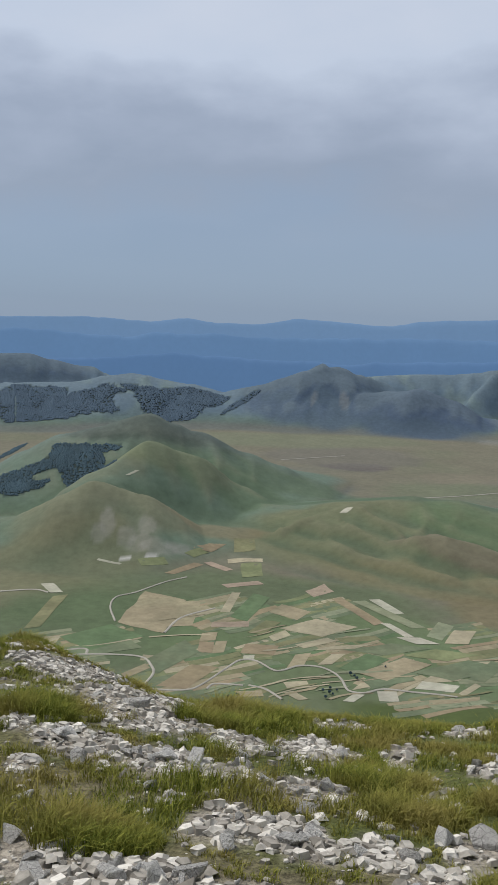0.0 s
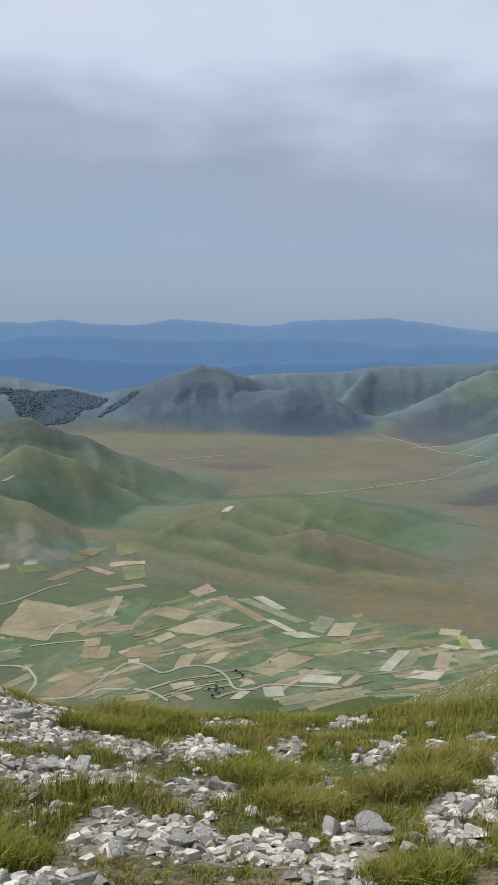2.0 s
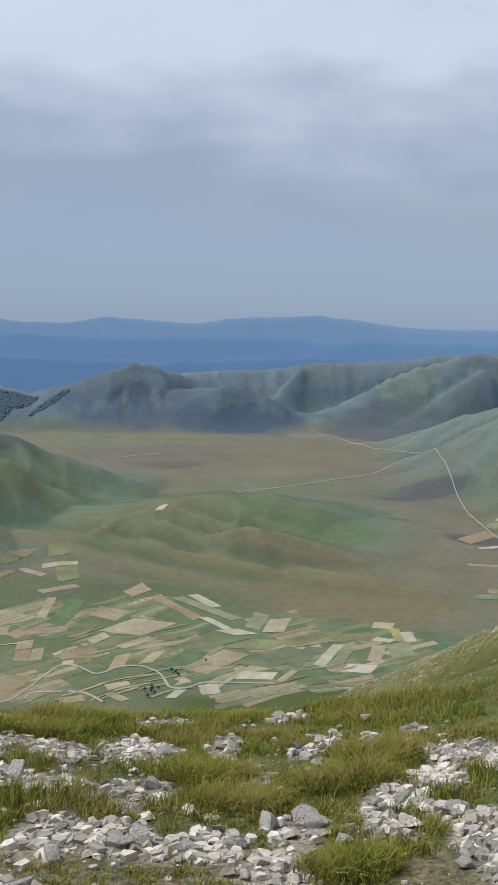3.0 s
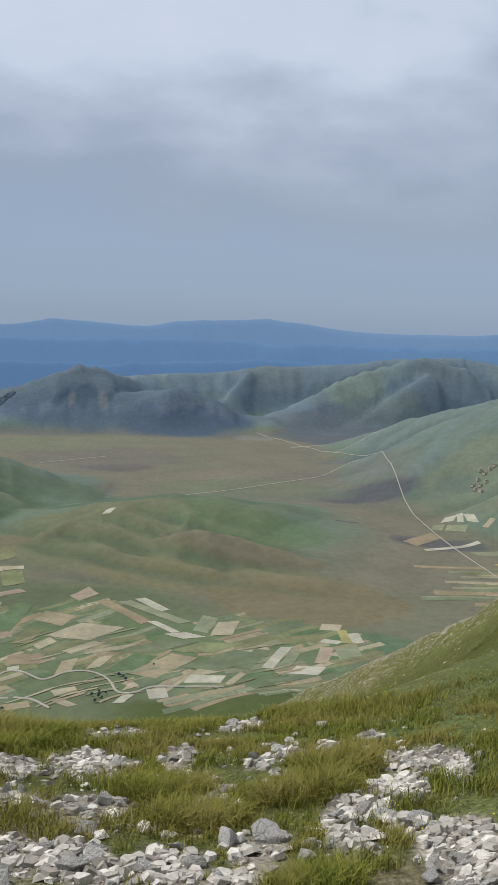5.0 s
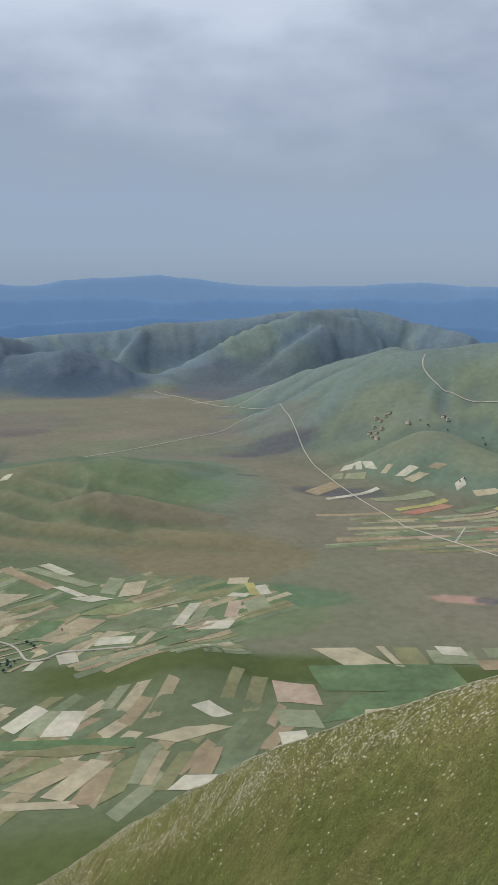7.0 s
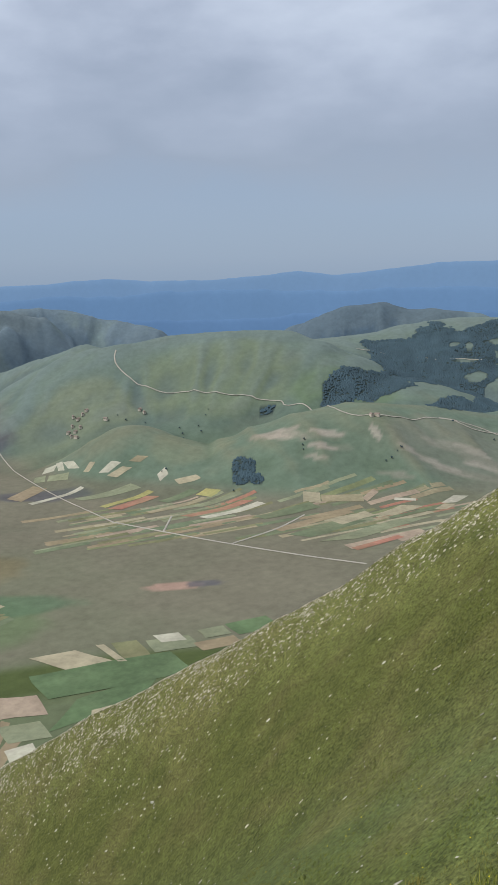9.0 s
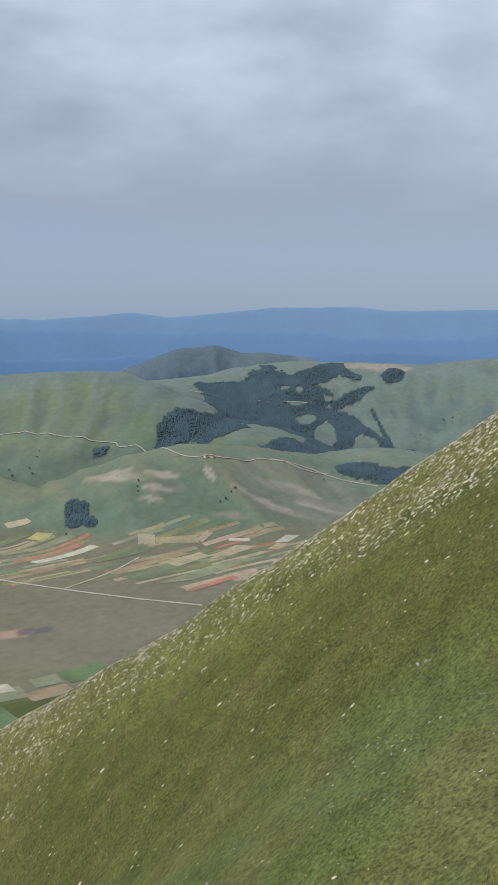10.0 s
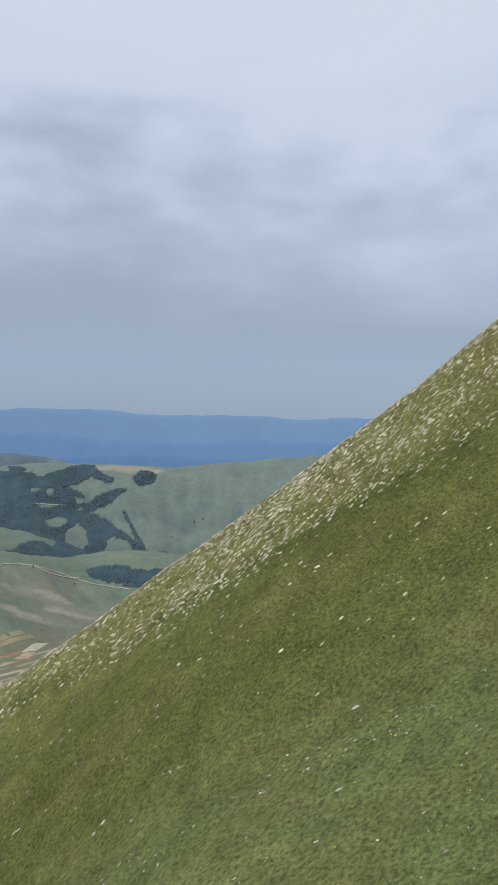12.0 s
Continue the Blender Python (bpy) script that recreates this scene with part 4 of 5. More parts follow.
field("olive", 427, 1232, 71, 29, 87, 7)
field("pale", 465, 1213, 28, 16, 123, -5)
field("yellow", 493, 1229, 55, 15, 11, -1)
field("pale", 507, 1219, 42, 18, 9, 2)
field("pale", 369, 1171, 87, 16, 36, 7)
field("sage", 384, 1159, 80, 16, 34, 1)
field("pale", 396, 1116, 40, 30, 110, -10)
field("pink", 437, 1164, 63, 19, 27, 4)
field("green", 332, 1171, 82, 22, 37, 5)
field("sage", 475, 1167, 42, 35, 11, 19)
field("straw", 516, 947, 77, 49, 165, -34)
field("straw", 561, 934, 64, 10, 6, -5)
field("olive", 584, 922, 61, 33, 15, -9)
field("sage", 632, 900, 57, 40, 118, 7)
field("pale", 641, 917, 33, 26, 122, 9)
field("brown", 674, 857, 55, 28, 111, 4)
field("deep_green", 743, 868, 62, 41, 107, 2)
field("sage", 693, 888, 35, 30, 111, 2)
field("deep_green", 529, 882, 177, 69, 112, 16)
field("deep_green", 490, 829, 111, 46, 95, -58)
field("pink", 409, 887, 52, 48, 15, -18)
field("sage", 386, 831, 46, 39, 116, 11)
field("pale", 364, 795, 30, 26, 103, -2)
field("straw", 467, 808, 25, 22, 35, 9)
field("pale", 1011, 1890, 45, 32, 41, -4)
field("pale", 1026, 1867, 72, 14, 26, -17)
field("pale", 1032, 1827, 59, 19, 18, -36)
field("straw", 1039, 1757, 31, 16, 63, -2)
field("sage", 963, 1854, 44, 26, 33, -7)
field("sage", 988, 1811, 57, 31, 154, 16)
field("pale", 1064, 1710, 39, 21, 82, 11)
field("straw", 1070, 1681, 42, 22, 90, 12)
field("tan", 1123, 1681, 29, 20, 152, -11)
field("pale", 1119, 1585, 34, 22, 26, 19)
field("brown", 882, 1759, 125, 42, 54, -13)
field("pale", 915, 1689, 147, 15, 78, -2)
field("sage", 998, 1621, 128, 30, 106, 13)
field("yellow", 1001, 1551, 128, 19, 86, 1)
field("red", 998, 1522, 111, 29, 80, 12)
field("tan", 1043, 1433, 135, 18, 94, 2)
field("yellow", 1130, 1440, 43, 30, 168, -3)
field("red", 1077, 1348, 139, 20, 101, 14)
field("pale", 1089, 1315, 132, 20, 101, 8)
field("green", 1084, 1481, 82, 26, 93, 7)
field("straw", 1141, 1524, 49, 22, 116, 6)
field("green", 1155, 1229, 123, 31, 106, 9)
field("brown", 1150, 1154, 178, 26, 95, 5)
field("green", 1136, 1105, 143, 42, 92, 16)
field("straw", 1213, 1111, 88, 32, 93, -2)
field("straw", 1304, 1080, 82, 30, 94, 34)
field("straw", 1278, 1039, 130, 15, 100, 7)
field("sage", 1190, 1033, 195, 34, 93, 60)
field("pink", 1155, 982, 164, 28, 102, -4)
field("red", 1129, 979, 109, 16, 96, -0)
field("straw", 1233, 1240, 44, 34, 45, -3)
field("tan", 1274, 1196, 81, 30, 135, 2)
field("pink", 1321, 1164, 45, 16, 79, -5)
field("pale", 1357, 1105, 42, 11, 136, -1)
field("pale", 1435, 1043, 50, 22, 82, 20)
field("straw", 1386, 1030, 44, 21, 78, 12)
# fields repeated closer in, placed to fit the camera's view from the brink
field("pale", 110, 945, 57, 22, 49, -4)
field("pale", 148, 919, 56, 31, 30, 6)
field("sage", 124, 929, 59, 20, 37, 2)
field("straw", 267, 849, 65, 26, 83, 26)
field("pale", 304, 882, 35, 20, 151, -9)
field("tan", 116, 821, 75, 27, 64, 16)
field("straw", 139, 805, 76, 22, 50, 5)
field("olive", 142, 860, 70, 23, 96, 63)
field("sage", 201, 802, 59, 15, 35, 2)
field("tan", 214, 796, 64, 12, 34, 1)
field("olive", 230, 784, 74, 15, 39, 4)
field("brown", 265, 789, 52, 23, 33, 5)
field("pale", 240, 757, 32, 27, 112, -16)
field("green", 297, 781, 57, 31, 39, 17)
field("lime", 100, 837, 63, 12, 76, 1)
field("straw", 97, 775, 68, 12, 108, 9)
field("brown", 153, 788, 65, 19, 40, 6)
field("olive", 178, 792, 69, 19, 29, 27)
field("deep_green", 143, 875, 139, 18, 109, 3)
track(3.6, [(-271, 1187), (-223, 1202), (-148, 1199), (-126, 1166), (-121, 1138), (-128, 1101), (-113, 1090), (-73, 1090), (-53, 1110), (-25, 1161), (-6, 1192), (17, 1190), (40, 1159), (55, 1162), (75, 1177), (102, 1175), (120, 1157), (129, 1134), (133, 1104), (143, 1095), (157, 1095), (181, 1106), (222, 1096), (270, 1082)])
track(3.4, [(-201, 1338), (-219, 1406), (-217, 1456), (-188, 1482), (-145, 1541), (-107, 1570)])
track(4, [(-121, 1291), (-101, 1360), (-50, 1409)])
track(4, [(-416, 1473), (-361, 1486), (-334, 1472)])
track(4, [(-268, 1210), (-227, 1223), (-221, 1202)])
track(4, [(-1, 1107), (-38, 1110), (-48, 1093)])
track(4, [(48, 1068), (28, 1097), (6, 1108)])
track(4.2, [at(8.2, 2290), at(9.3, 2315), at(14.0, 2440), at(18.0, 2600), at(20.9, 2740), at(23.4, 2880)])
track(3.4, [at(15.8, 3600), at(17.6, 3450), at(20.8, 3060), at(23.4, 2880)])
track(2.6, [at(23.4, 2880), at(24.6, 2480), at(27.4, 2030), (891, 1437)])
track(4.0, [at(18.0, 3290), at(21.3, 3400)])
track(4.0, [at(20.8, 3070), at(23.4, 3130), at(25.6, 3260)])
track(4.2, [(891, 1437), (918, 1310), (954, 1161), (994, 1021), (1032, 920)])
track(4, [(1005, 3110), (1139, 3138), (1259, 3199)])
track(4.2, [(918, 1310), (989, 1381)])
track(4.2, [(954, 1161), (1067, 1168), (1164, 1193)])
track(4.2, [(105, 2882), (223, 2942), (321, 2990)])
track(4, [(1430, 2218), (1402, 2185), (1388, 2143), (1393, 2042), (1479, 1868), (1585, 1719), (1588, 1681), (1611, 1611), (1501, 1402), (1554, 1313), (1687, 1273), (1731, 1211), (1791, 1175)])
track(4, [(1691, 1274), (1772, 1189), (1801, 1047)])
track(4, [(2131, 1923), (2233, 1799), (2362, 1609)])

# ---- woods: many small crowns on the slopes ----
BLOB = bmesh.new()
bmesh.ops.create_icosphere(BLOB, subdivisions=1, radius=1.0)
BLOB_V = np.array([v.co[:] for v in BLOB.verts])
BLOB_F = np.array([[v.index for v in f.verts] for f in BLOB.faces])
BLOB.free()


RING = np.radians(np.arange(6) * 60.0)
CLUMP_V = np.vstack([np.column_stack([np.cos(RING), np.sin(RING), np.full(6, -0.5)]), np.column_stack([0.55 * np.cos(RING + 0.5), 0.55 * np.sin(RING + 0.5), np.full(6, 0.45)]), [(0, 0, 0.85)]])
CLUMP_F = np.array([f for k in range(6) for f in ((k, (k + 1) % 6, 6 + k), ((k + 1) % 6, 6 + (k + 1) % 6, 6 + k), (6 + k, 6 + (k + 1) % 6, 12))])


def crowns(name, x, y, size, rs, material, sink=0.35, form=None, tall=0.7):
    form_v, form_f = form or (BLOB_V, BLOB_F)
    n = len(x)
    jag = 1 + 0.2 * (rs.rand(n, len(form_v), 1) - 0.5) * 2
    v = form_v[None] * jag * np.stack([size, size, size * (tall + 0.4 * rs.rand(n))], 1)[:, None, :]
    v = v + np.stack([x, y, land_height(x, y) + size * sink], 1)[:, None, :]
    f = form_f[None] + (np.arange(n) * len(form_v))[:, None, None]
    me = bpy.data.meshes.new(name)
    v, f = v.reshape(-1, 3), f.reshape(-1, 3)
    me.vertices.add(len(v)), me.loops.add(f.size), me.polygons.add(len(f))
    me.vertices.foreach_set("co", v.ravel())
    me.loops.foreach_set("vertex_index", f.ravel())
    me.polygons.foreach_set("loop_start", np.arange(0, f.size, 3))
    me.polygons.foreach_set("use_smooth", np.ones(len(f), bool))
    me.update(calc_edges=True)
    me.materials.append(M[material])
    return me


def plant_woods():
    rs = np.random.RandomState(4)
    for patch in WOODS:
        cx, cy, r1, h1, r2, h2 = patch
        reach = max(r1, r2) * 1.35
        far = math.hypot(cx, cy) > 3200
        n = int(4 * reach * reach / (34 if far else 17))
        x, y = cx + (rs.rand(n) * 2 - 1) * reach, cy + (rs.rand(n) * 2 - 1) * reach
        keep = inside(x, y, patch, 0.38)
        for g in GLADES:
            keep &= ~inside(x, y, g, 0.4)
        x, y = x[keep], y[keep]
        if len(x) < 3:
            continue
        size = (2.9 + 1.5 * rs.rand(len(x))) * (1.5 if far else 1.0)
        tagged(new("woodland", crowns("woodland", x, y, size, rs, "hazed_wood" if far else "wood", 0.3, (CLUMP_V, CLUMP_F), 0.35 if far else 0.5)), "dense dark green beech wood on the grassy hillside", "woodland", kind="stuff")


plant_woods()

# ---- single trees and houses far below ----
def make_tree():
    rs = np.random.RandomState(3)
    ob = new("tree")
    ob.empty_display_size = 1
    bm = bmesh.new()
    bmesh.ops.create_cone(bm, segments=7, radius1=0.35, radius2=0.16, depth=4.0, matrix=Matrix.Translation((0, 0, 1.6)))
    for k in range(4):
        turn = Matrix.Rotation(k * 1.6, 4, "Z") @ Matrix.Translation((0, 0, 3.0)) @ Matrix.Rotation(0.8, 4, "X") @ Matrix.Translation((0, 0, 0.9))
        bmesh.ops.create_cone(bm, segments=5, radius1=0.14, radius2=0.05, depth=2.0, matrix=turn)
    me = bpy.data.meshes.new("trunk")
    bm.to_mesh(me)
    bm.free()
    me.materials.append(M["brown"])
    part("trunk", me, ob)
    bm = bmesh.new()
    for k in range(60):
        d = rs.normal(size=3)
        d = d / np.linalg.norm(d) * rs.uniform(0.4, 1.0) * np.array([2.7, 2.5, 2.3])
        bmesh.ops.create_icosphere(bm, subdivisions=1, radius=rs.uniform(0.5, 0.95), matrix=Matrix.Translation(d + np.array([0, 0, 5.0])) @ Matrix.Rotation(rs.rand() * 6, 4, "Z"))
    for v in bm.verts:
        v.co += Vector(rs.normal(0, 0.13, 3))
    me = bpy.data.meshes.new("crown")
    bm.to_mesh(me)
    bm.free()
    me.materials.append(M["wood"])
    part("crown", me, ob)
    return tagged(ob, "lone dark green field tree on the plain", "tree", "trees between the fields")


TREES = []


def tree_at(x, y):
    k = 0.5 + 0.4 * ((len(TREES) * 37) % 10) / 10
    m = Matrix.Translation((x, y, height(x, y) - 0.2)) @ Matrix.Rotation(len(TREES) * 1.7, 4, "Z") @ Matrix.Diagonal((k, k, k, 1))
    if not TREES:
        ob = make_tree()
        ob.matrix_world = m
    else:
        ob = copy_thing(TREES[0], m)
        ob.scale = (k, k, k)
    TREES.append(ob)


tree_at(193, 1178)
tree_at(103, 1075)
tree_at(111, 1103)
tree_at(113, 1086)
tree_at(109, 1089)
tree_at(101, 1095)
tree_at(119, 1098)
tree_at(142, 1149)
tree_at(149, 1135)
tree_at(147, 1144)
tree_at(-19, 1072)
tree_at(-8, 1073)
tree_at(1433, 1217)
tree_at(1468, 1215)
tree_at(1446, 1212)
tree_at(1481, 1213)
tree_at(1317, 1766)
tree_at(1333, 1791)
tree_at(1346, 1820)
tree_at(1423, 1808)
tree_at(1439, 1817)
tree_at(1374, 1767)
tree_at(1387, 1794)
tree_at(1341, 1370)
tree_at(1364, 1391)
tree_at(1350, 1381)
tree_at(1123, 1593)
tree_at(1133, 1591)
tree_at(1156, 1390)
tree_at(1480, 1216)
tree_at(1266, 1978)
tree_at(1274, 1953)
tree_at(1308, 1915)
tree_at(2061, 1089)
tree_at(1700, 1242)
tree_at(1744, 1160)
tree_at(1804, 1176)
tree_at(2540, 1245)
tree_at(2557, 1224)
tree_at(2407, 1254)


def make_house():
    ob = new("house")
    bm = bmesh.new()
    bmesh.ops.create_cube(bm, size=1, matrix=Matrix.Translation((0, 0, 2.0)) @ Matrix.Diagonal((11, 7, 7, 1)))
    me = bpy.data.meshes.new("wall")
    bm.to_mesh(me)
    bm.free()
    me.materials.append(M["house_wall"])
    part("wall", me, ob)
    v = [(-6, -4, 5.3), (6, -4, 5.3), (6, 4, 5.3), (-6, 4, 5.3), (-6, 0, 7.6), (6, 0, 7.6)]
    part("roof", mesh_of("roof", v, [(0, 1, 5, 4), (2, 3, 4, 5), (0, 4, 3), (1, 2, 5), (3, 2, 1, 0)], "house_roof"), ob)
    for x, z in ((-3.2, 3.6), (0, 3.6), (3.2, 3.6), (-3.2, 1.2), (3.2, 1.2)):
        bm = bmesh.new()
        bmesh.ops.create_cube(bm, size=1, matrix=Matrix.Translation((x, -3.55, z)) @ Matrix.Diagonal((1.1, 0.16, 1.5, 1)))
        me = bpy.data.meshes.new("window")
        bm.to_mesh(me)
        bm.free()
        me.materials.append(M["brown"])
        part("window", me, ob)
    return tagged(ob, "small stone house with a tiled roof on the hillside", "house", "houses of the hamlet")


HOMES = []


def house_at(x, y):
    turn = 0.5 + (len(HOMES) * 0.7) % 1.4
    m = Matrix.Translation((x, y, height(x, y))) @ Matrix.Rotation(turn, 4, "Z")
    if not HOMES:
        ob = make_house()
        ob.matrix_world = m
    else:
        ob = copy_thing(HOMES[0], m)
    HOMES.append(ob)


house_at(1156, 2045)
house_at(1174, 2053)
house_at(1166, 2026)
house_at(1151, 2022)
house_at(1196, 2059)
house_at(1213, 2063)
house_at(1154, 2004)
house_at(1182, 2026)
house_at(1227, 2066)
house_at(1194, 2079)
house_at(1329, 1967)
house_at(1330, 1948)
house_at(1236, 1989)
house_at(1519, 1330)
house_at(1529, 1322)

def rock_mesh(seed):
    """An angular block of broken limestone, about 1 across."""
    rs = np.random.RandomState(seed)
    bm = bmesh.new()
    for _ in range(11):
        d = rs.normal(size=3)
        d /= np.linalg.norm(d)
        d = np.sign(d) * np.abs(d) ** 0.75
        bm.verts.new(d * np.array([0.6, 0.42, 0.32]) * (0.7 + 0.4 * rs.rand()))
    hull = bmesh.ops.convex_hull(bm, input=bm.verts)
    bmesh.ops.delete(bm, geom=[g for g in hull["geom_interior"] if isinstance(g, bmesh.types.BMVert)], context="VERTS")
    bmesh.ops.bevel(bm, geom=list(bm.edges), offset=0.022, segments=1, affect="EDGES")
    me = bpy.data.meshes.new("rock")
    bm.to_mesh(me)
    bm.free()
    me.materials.append(M["limestone"])
    return me


ROCKS = [rock_mesh(s) for s in range(14)]
RR = np.random.RandomState(12)
ROCK_COUNT = [0]


def rock_at(x, y, size):
    ob = new("rock", ROCKS[ROCK_COUNT[0] % len(ROCKS)])
    ROCK_COUNT[0] += 1
    slope = Euler((-0.22, 0.05, 0)).to_matrix().to_4x4()
    turn = Matrix.LocRotScale(None, Euler((RR.normal(0, 0.35), RR.normal(0, 0.35), RR.rand() * 6.28)), (size, size * RR.uniform(0.8, 1.15), size * RR.uniform(0.8, 1.2)))
    ob.matrix_world = Matrix.Translation((x, y, height(x, y) + size * 0.17)) @ slope @ turn
    return tagged(ob, "angular pale grey limestone rock lying in grass", "rock", "rocks on the slope")


def scatter_rocks(count):
    """Medium rocks over the bare patches."""
    rs = np.random.RandomState(31)
    made = 0
    while made < count:
        cx, cy, r1, r2, h = BARE[rs.randint(len(BARE))]
        x, y = cx + rs.normal(0, 0.55) * r1, cy + rs.normal(0, 0.55) * r1
        if stoniness(np.array([x]), np.array([y]))[0] > 0.5:
            rock_at(x, y, 0.04 + 0.095 * rs.rand() ** 1.8)
            made += 1


def slope_rocks():
    """A few larger white stones on the open slope."""
    rs = np.random.RandomState(19)
    for _ in range(30):
        a, b = rs.uniform(3.5, 12.0), rs.uniform(-2, 26)
        rock_at(*on_slope(a, b), 0.03 + 0.055 * rs.rand() ** 2)


def chips(name, x, y, size, rs, flat=0.55, label="", lift=0.25, stretch=1.0, bedded=False, material="scree"):
    """Many small broken stones in one mesh: lopsided blocks with a smaller top; bedded: lying with the fall of the slope."""
    n = len(x)
    ring = np.array([(1, 0), (0.25, 0.95), (-0.85, 0.6), (-0.8, -0.65), (0.35, -0.9)])
    base = np.concatenate([np.column_stack([ring, np.full(5, -0.6)]), np.column_stack([0.72 * ring, np.full(5, 0.75)])])
    tri = np.array([t for k in range(5) for t in ((k, (k + 1) % 5, 5 + (k + 1) % 5), (k, 5 + (k + 1) % 5, 5 + k))] + [(5, 6, 7), (5, 7, 8), (5, 8, 9)])
    v = base[None] * (0.8 + 0.4 * rs.rand(n, 10, 1)) + 0.3 * (rs.rand(n, 10, 3) - 0.5)
    v[:, 5:, 2] += (rs.rand(n, 1) - 0.5) * 0.9 * base[None, 5:, 0] + (rs.rand(n, 1) - 0.5) * 0.9 * base[None, 5:, 1]
    v = v * np.stack([size * stretch, size, size * flat], 1)[:, None, :] * 0.5
    ang = math.pi / 2 - FALL + rs.normal(0, 0.35, n) if bedded else rs.rand(n) * 6.283
    tilt = rs.normal(0, 0.35, n)
    c, s, ct, st = np.cos(ang), np.sin(ang), np.cos(tilt), np.sin(tilt)
    vx, vy, vz = v[..., 0], v[..., 1] * ct[:, None] - v[..., 2] * st[:, None], v[..., 1] * st[:, None] + v[..., 2] * ct[:, None]
    X, Y = vx * c[:, None] - vy * s[:, None] + x[:, None], vx * s[:, None] + vy * c[:, None] + y[:, None]
    e = 0.3
    gx = (land_height(x + e, y) - land_height(x - e, y)) / (2 * e)
    gy = (land_height(x, y + e) - land_height(x, y - e)) / (2 * e)
    Z = vz + (land_height(x, y) + size * flat * lift)[:, None] + (X - x[:, None]) * gx[:, None] + (Y - y[:, None]) * gy[:, None]
    co = np.stack([X, Y, Z], -1).reshape(-1, 3)
    f = (tri[None] + (np.arange(n) * 10)[:, None, None]).reshape(-1, 3)
    me = bpy.data.meshes.new(name)
    me.vertices.add(len(co)), me.loops.add(f.size), me.polygons.add(len(f))
    me.vertices.foreach_set("co", co.ravel())
    me.loops.foreach_set("vertex_index", f.ravel())
    me.polygons.foreach_set("loop_start", np.arange(0, f.size, 3))
    me.polygons.foreach_set("use_smooth", np.zeros(len(f), bool))
    me.update(calc_edges=True)
    me.materials.append(M[material])
    return tagged(new(name, me), label, "stones", kind="stuff")


def strew_stones():
    rs = np.random.RandomState(8)
    # chips on the bare patches
    xs, ys = [], []
    for cx, cy, r1, r2, h in BARE:
        n = int(3000 * r1 * r2) + 90
        x, y = cx + (rs.rand(n) * 2 - 1) * max(r1, r2) * 1.3, cy + (rs.rand(n) * 2 - 1) * max(r1, r2) * 1.3
        k = rs.rand(n) < stoniness(x, y)
        xs.append(x[k]), ys.append(y[k])
    x, y = np.concatenate(xs), np.concatenate(ys)
    # and loose between the tufts
    n = 5000
    r, b = np.sqrt(rs.uniform(2.6 ** 2, 13.0 ** 2, n)), np.radians(rs.uniform(-20, 45, n))
    lx, ly = r * np.sin(b), r * np.cos(b)
    k = rs.rand(n) > smooth((slope_axes(lx, ly)[0] - 2.2) / 2.5)
    x, y = np.concatenate([x, lx[k]]), np.concatenate([y, ly[k]])
    chips("scree", x, y, 0.010 + 0.10 * rs.rand(len(x)) ** 3.2, rs, 0.5, "small broken limestone chips among grass")
    # the stony rib: a dense crest, a stony face at its upper end with a white run along its foot, specks further down
    n = 260000
    a, b = RIB + 0.8 - 5.6 * rs.rand(n) ** 1.5, rs.uniform(-3, 44, n)
    u = RIB - a
    streak = smooth(1.9 * wave(a * 1.6, b * 0.4, 0.8, 17, 3) + 0.9 * wave(a, b, 3.0, 18, 2) + 0.35)
    face = np.interp(b, [3, 6, 8.5, 12, 15, 19, 26], [2.3, 1.9, 1.6, 1.3, 1.2, 1.4, 1.6])
    dens = 0.85 * smooth((face - u) / 0.8) * (0.35 + 0.65 * streak) + 0.25 * smooth((0.35 - u) / 0.3)
    dens = dens + 0.9 * np.exp(-((u - face + 0.2) / 0.22) ** 2) * smooth((12 - b) / 3) * (0.4 + 0.6 * streak)
    dens = dens + 0.08 * smooth((3.6 - u) / 2.2) * smooth((b - 14) / 4) * streak + 0.012
    keep = rs.rand(n) < dens
    x, y = on_slope(a[keep], b[keep])
    chips("scree", x, y, 0.008 + 0.033 * rs.rand(len(x)) ** 2.2, rs, 0.4, "pale buff limestone scree along a grassy rib", 0.2, 1.6, True, "lichened_scree")
    # strewn over the open slope
    n = 15000
    a, b = rs.uniform(2.5, 12.5, n), rs.uniform(-6, 40, n)
    streak = wave(a, b * 0.35, 2.2, 19, 3)
    keep = rs.rand(n) < 0.05 + 0.6 * smooth(streak * 2.6 - 0.2)
    x, y = on_slope(a[keep], b[keep])
    chips("scree", x, y, 0.006 + 0.034 * rs.rand(len(x)) ** 5, rs, 0.4, "scattered white stones on steep grass", 0.3, 2.0, True)
    # fine gravel in runs down the slope
    n = 60000
    a, b = rs.uniform(4.0, 11.5, n), rs.uniform(-2, 30, n)
    run = wave(a * 1.3, b * 0.22, 1.5, 23, 3) + 0.35 * wave(a, b, 0.7, 24, 2)
    keep = rs.rand(n) < 0.35 * smooth(run * 3.0 - 0.25) + 0.02
    x, y = on_slope(a[keep], b[keep])
    chips("scree", x, y, 0.006 + 0.016 * rs.rand(len(x)) ** 2, rs, 0.45, "fine pale gravel between the short turf", 0.4, 1.5, True)


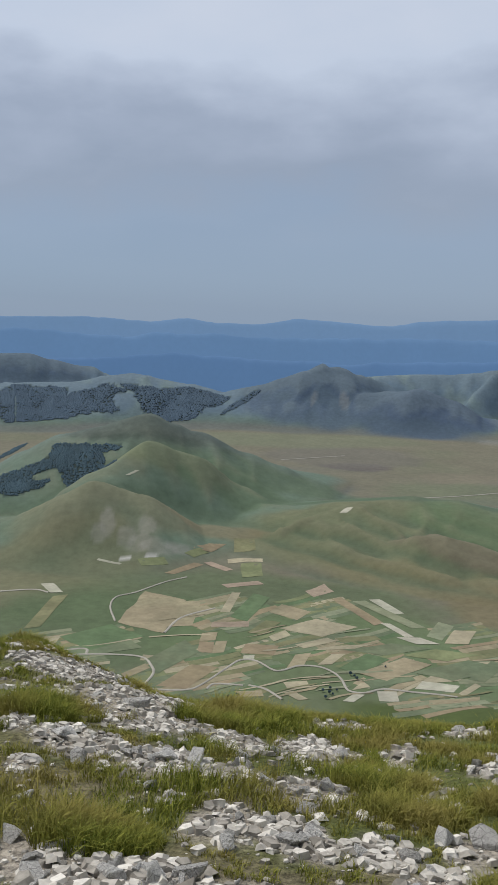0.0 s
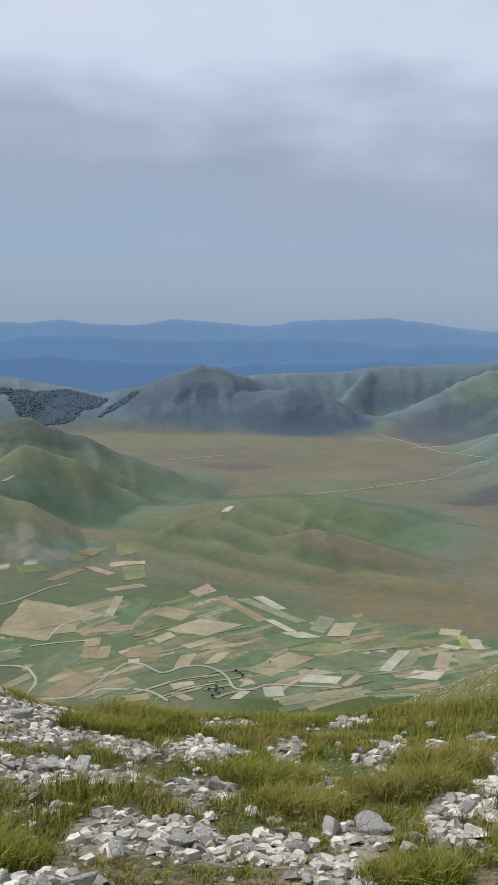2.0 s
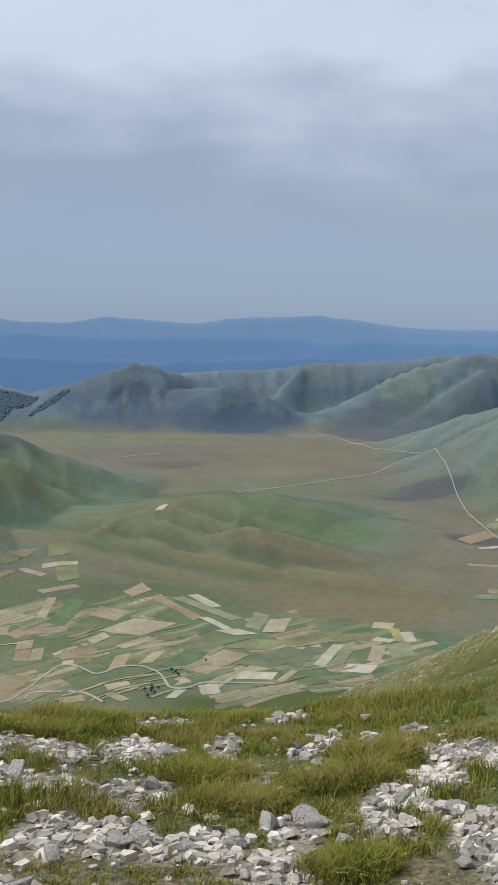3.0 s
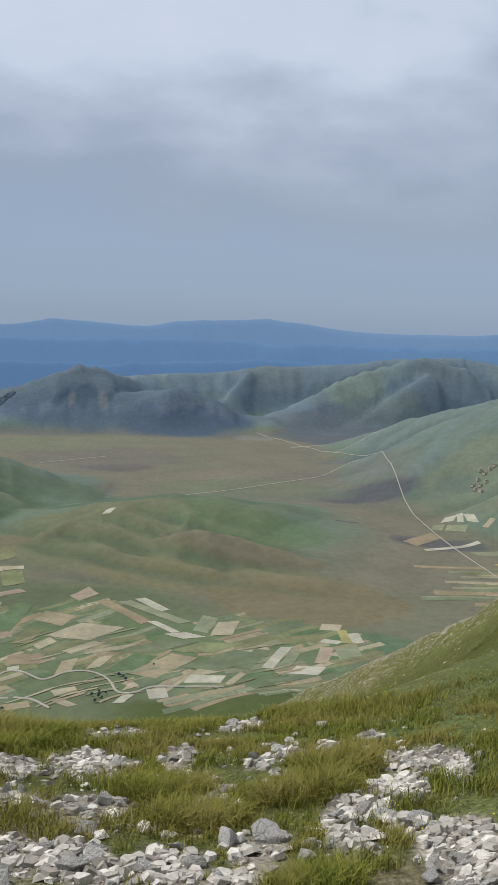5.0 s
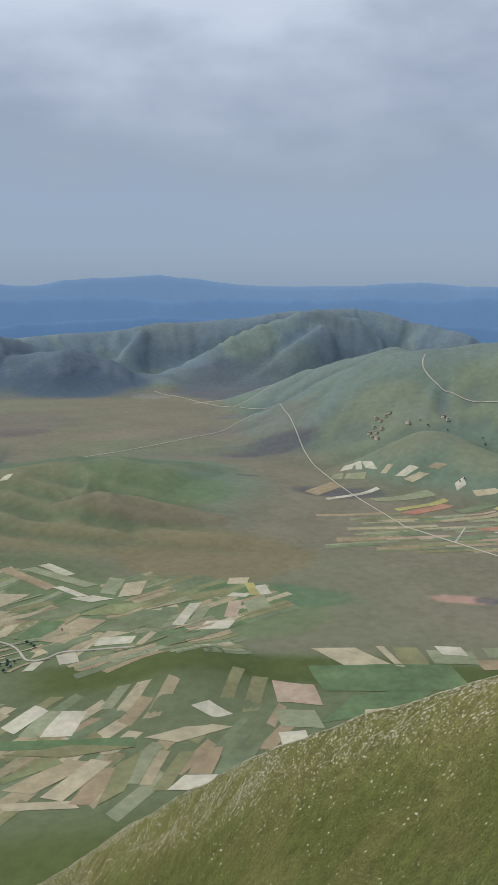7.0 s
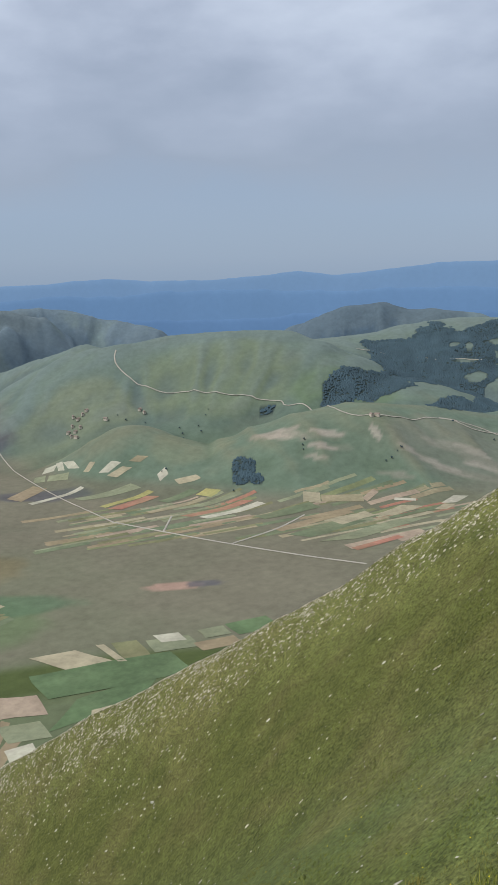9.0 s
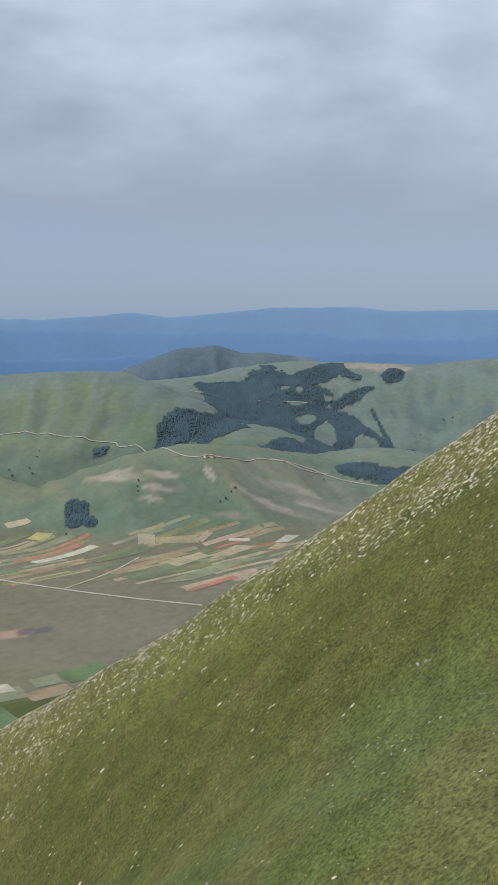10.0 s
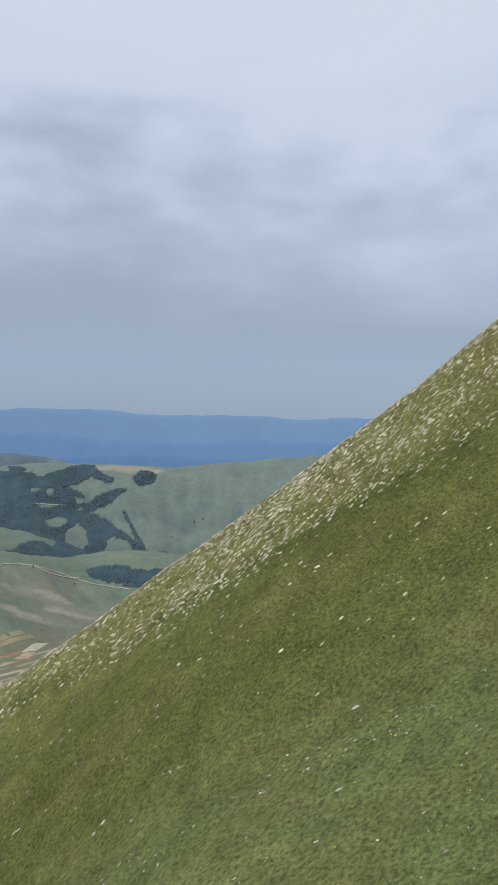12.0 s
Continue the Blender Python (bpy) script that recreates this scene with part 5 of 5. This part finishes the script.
def blades(name, x, y, tall, wide, rs, label, material="grass_blade"):
    """Grass blades, each bent once, leaning with the wind."""
    n = len(x)
    ang = rs.rand(n) * 6.283
    lean = np.stack([0.1 + rs.normal(0, 0.5, n), 0.05 + rs.normal(0, 0.5, n)], 1) * tall[:, None]
    z0 = land_height(x, y) - 0.01
    dx, dy = np.cos(ang) * wide * 0.5, np.sin(ang) * wide * 0.5
    p = np.stack([x, y, z0], 1)
    mid = p + np.column_stack([lean * 0.35, tall * 0.62])
    tip = p + np.column_stack([lean * 1.0, tall * (0.95 - 0.25 * rs.rand(n))])
    d = np.column_stack([dx, dy, np.zeros(n)])
    co = np.stack([p - d, p + d, mid + 0.75 * d, mid - 0.75 * d, tip], 1).reshape(-1, 3)
    i = np.arange(n)[:, None] * 5
    tri = np.concatenate([i + np.array([0, 1, 2]), i + np.array([0, 2, 3]), i + np.array([3, 2, 4])], 1).reshape(-1, 3)
    me = bpy.data.meshes.new(name)
    me.vertices.add(len(co)), me.loops.add(tri.size), me.polygons.add(len(tri))
    me.vertices.foreach_set("co", co.ravel())
    me.loops.foreach_set("vertex_index", tri.ravel())
    me.polygons.foreach_set("loop_start", np.arange(0, tri.size, 3))
    me.update(calc_edges=True)
    me.materials.append(M[material])
    return tagged(new(name, me), label, "grass", kind="stuff")


def sow_grass():
    rs = np.random.RandomState(5)

    def tufts(x, y, per, spread, low, high, wide, label, material="grass_blade", bare_too=0.5):
        vigour = np.clip(0.8 + 0.9 * wave(x, y, 1.0, 25, 3), 0.4, 1.4)
        ang, off = rs.rand(len(x), per) * 6.283, spread * np.sqrt(rs.rand(len(x), per)) * vigour[:, None]
        bx, by = (x[:, None] + off * np.cos(ang)).ravel(), (y[:, None] + off * np.sin(ang)).ravel()
        tall = np.repeat(vigour, per) * (low + (high - low) * rs.rand(len(bx)))
        ok = stoniness(bx, by) < bare_too
        blades("grass", bx[ok], by[ok], tall[ok], (wide * (0.7 + 0.6 * rs.rand(len(bx))))[ok], rs, label, material)

    # long grass on the shelf
    n = 17500
    r, b = np.sqrt(rs.uniform(2.6 ** 2, 15.0 ** 2, n)), np.radians(rs.uniform(-20, 62, n))
    x, y = r * np.sin(b), r * np.cos(b)
    a, b = slope_axes(x, y)
    keep = (rs.rand(n) > stoniness(x, y) * 0.93) & (rs.rand(n) > smooth((a - 4.2) / 2.2)) & (wave(x, y, 0.8, 27, 3) > -0.2)
    tufts(x[keep], y[keep], 46, 0.10, 0.035, 0.14, 0.0044, "tufts of long olive green mountain grass")
    # a few rank clumps standing out of it: place, radius
    for cx, cy, wide in ((-0.66, 3.9, 0.22), (-1.47, 6.5, 0.3), (-0.12, 7.25, 0.34), (0.88, 5.3, 0.24), (0.96, 4.6, 0.2), (1.22, 3.5, 0.17), (0.16, 7.95, 0.35), (1.63, 4.85, 0.2), (2.02, 5.2, 0.18)):
        n = int(1500 * wide)
        r, b = wide * np.sqrt(rs.rand(n)), rs.rand(n) * 6.283
        tufts(cx + 1.3 * r * np.cos(b), cy + 0.8 * r * np.sin(b), 14, 0.07, 0.09, 0.23, 0.0044, "rank clump of long dark green grass", bare_too=2.0)
    # short turf over the slope
    n = 26000
    a, b = 2.0 + 12.6 * rs.rand(n) ** 1.1, rs.uniform(-5, 26, n)
    keep = (rs.rand(n) < smooth((a - 1.5) / 3)) & (rs.rand(n) < smooth((30 - b - 0.5 * a) / 16)) & (wave(a, b, 1.2, 29, 3) > -0.35)
    x, y = on_slope(a[keep], b[keep])
    tufts(x, y, 20, 0.13, 0.012, 0.04, 0.007, "short green turf on the steep mountainside", "turf_blade")
    # small yellow flowers
    n = 260
    a, b = 2.5 + 6 * rs.rand(n), rs.uniform(2, 17, n)
    x, y = on_slope(a, b)
    me = crowns("flowers", x, y, np.full(n, 0.006), rs, "flower", 7.0)
    tagged(new("flowers", me), "small yellow flowers in the turf", "flowers", kind="stuff")


rock_at(-0.28, 5.37, 0.22)
rock_at(-1.19, 5.78, 0.18)
rock_at(-1.21, 6.85, 0.19)
rock_at(-0.92, 7.26, 0.25)
rock_at(-0.48, 5.56, 0.16)
rock_at(0.52, 5.13, 0.16)
rock_at(0.73, 6.26, 0.14)
rock_at(-1.16, 4.43, 0.12)
rock_at(0.58, 3.96, 0.11)
rock_at(0.77, 4.23, 0.10)
rock_at(0.25, 3.97, 0.16)
rock_at(-0.07, 3.92, 0.14)
rock_at(-0.53, 3.46, 0.15)
rock_at(-0.38, 3.44, 0.18)
rock_at(-0.21, 3.47, 0.16)
rock_at(0.35, 4.59, 0.13)
rock_at(0.13, 4.32, 0.12)
rock_at(0.00, 5.84, 0.11)
rock_at(0.25, 6.11, 0.13)
rock_at(1.04, 4.21, 0.16)
rock_at(1.05, 4.91, 0.11)
rock_at(1.29, 4.29, 0.14)
rock_at(-0.86, 3.46, 0.16)
rock_at(-1.07, 3.90, 0.14)
rock_at(-0.84, 3.91, 0.12)
rock_at(-1.01, 5.24, 0.18)
rock_at(-0.51, 4.77, 0.13)
rock_at(-0.03, 4.92, 0.11)
rock_at(0.14, 5.12, 0.13)
rock_at(1.89, 4.22, 0.15)
rock_at(1.93, 4.09, 0.13)
rock_at(2.06, 4.14, 0.11)
rock_at(1.24, 4.24, 0.22)
rock_at(1.30, 3.85, 0.12)
rock_at(0.80, 3.94, 0.11)
rock_at(2.43, 5.11, 0.10)
rock_at(2.09, 4.61, 0.10)
rock_at(2.54, 6.97, 0.14)
rock_at(1.66, 6.01, 0.13)
rock_at(1.72, 3.37, 0.10)
rock_at(1.94, 3.52, 0.12)
rock_at(0.69, 4.22, 0.10)
scatter_rocks(215)
slope_rocks()
strew_stones()
sow_grass()
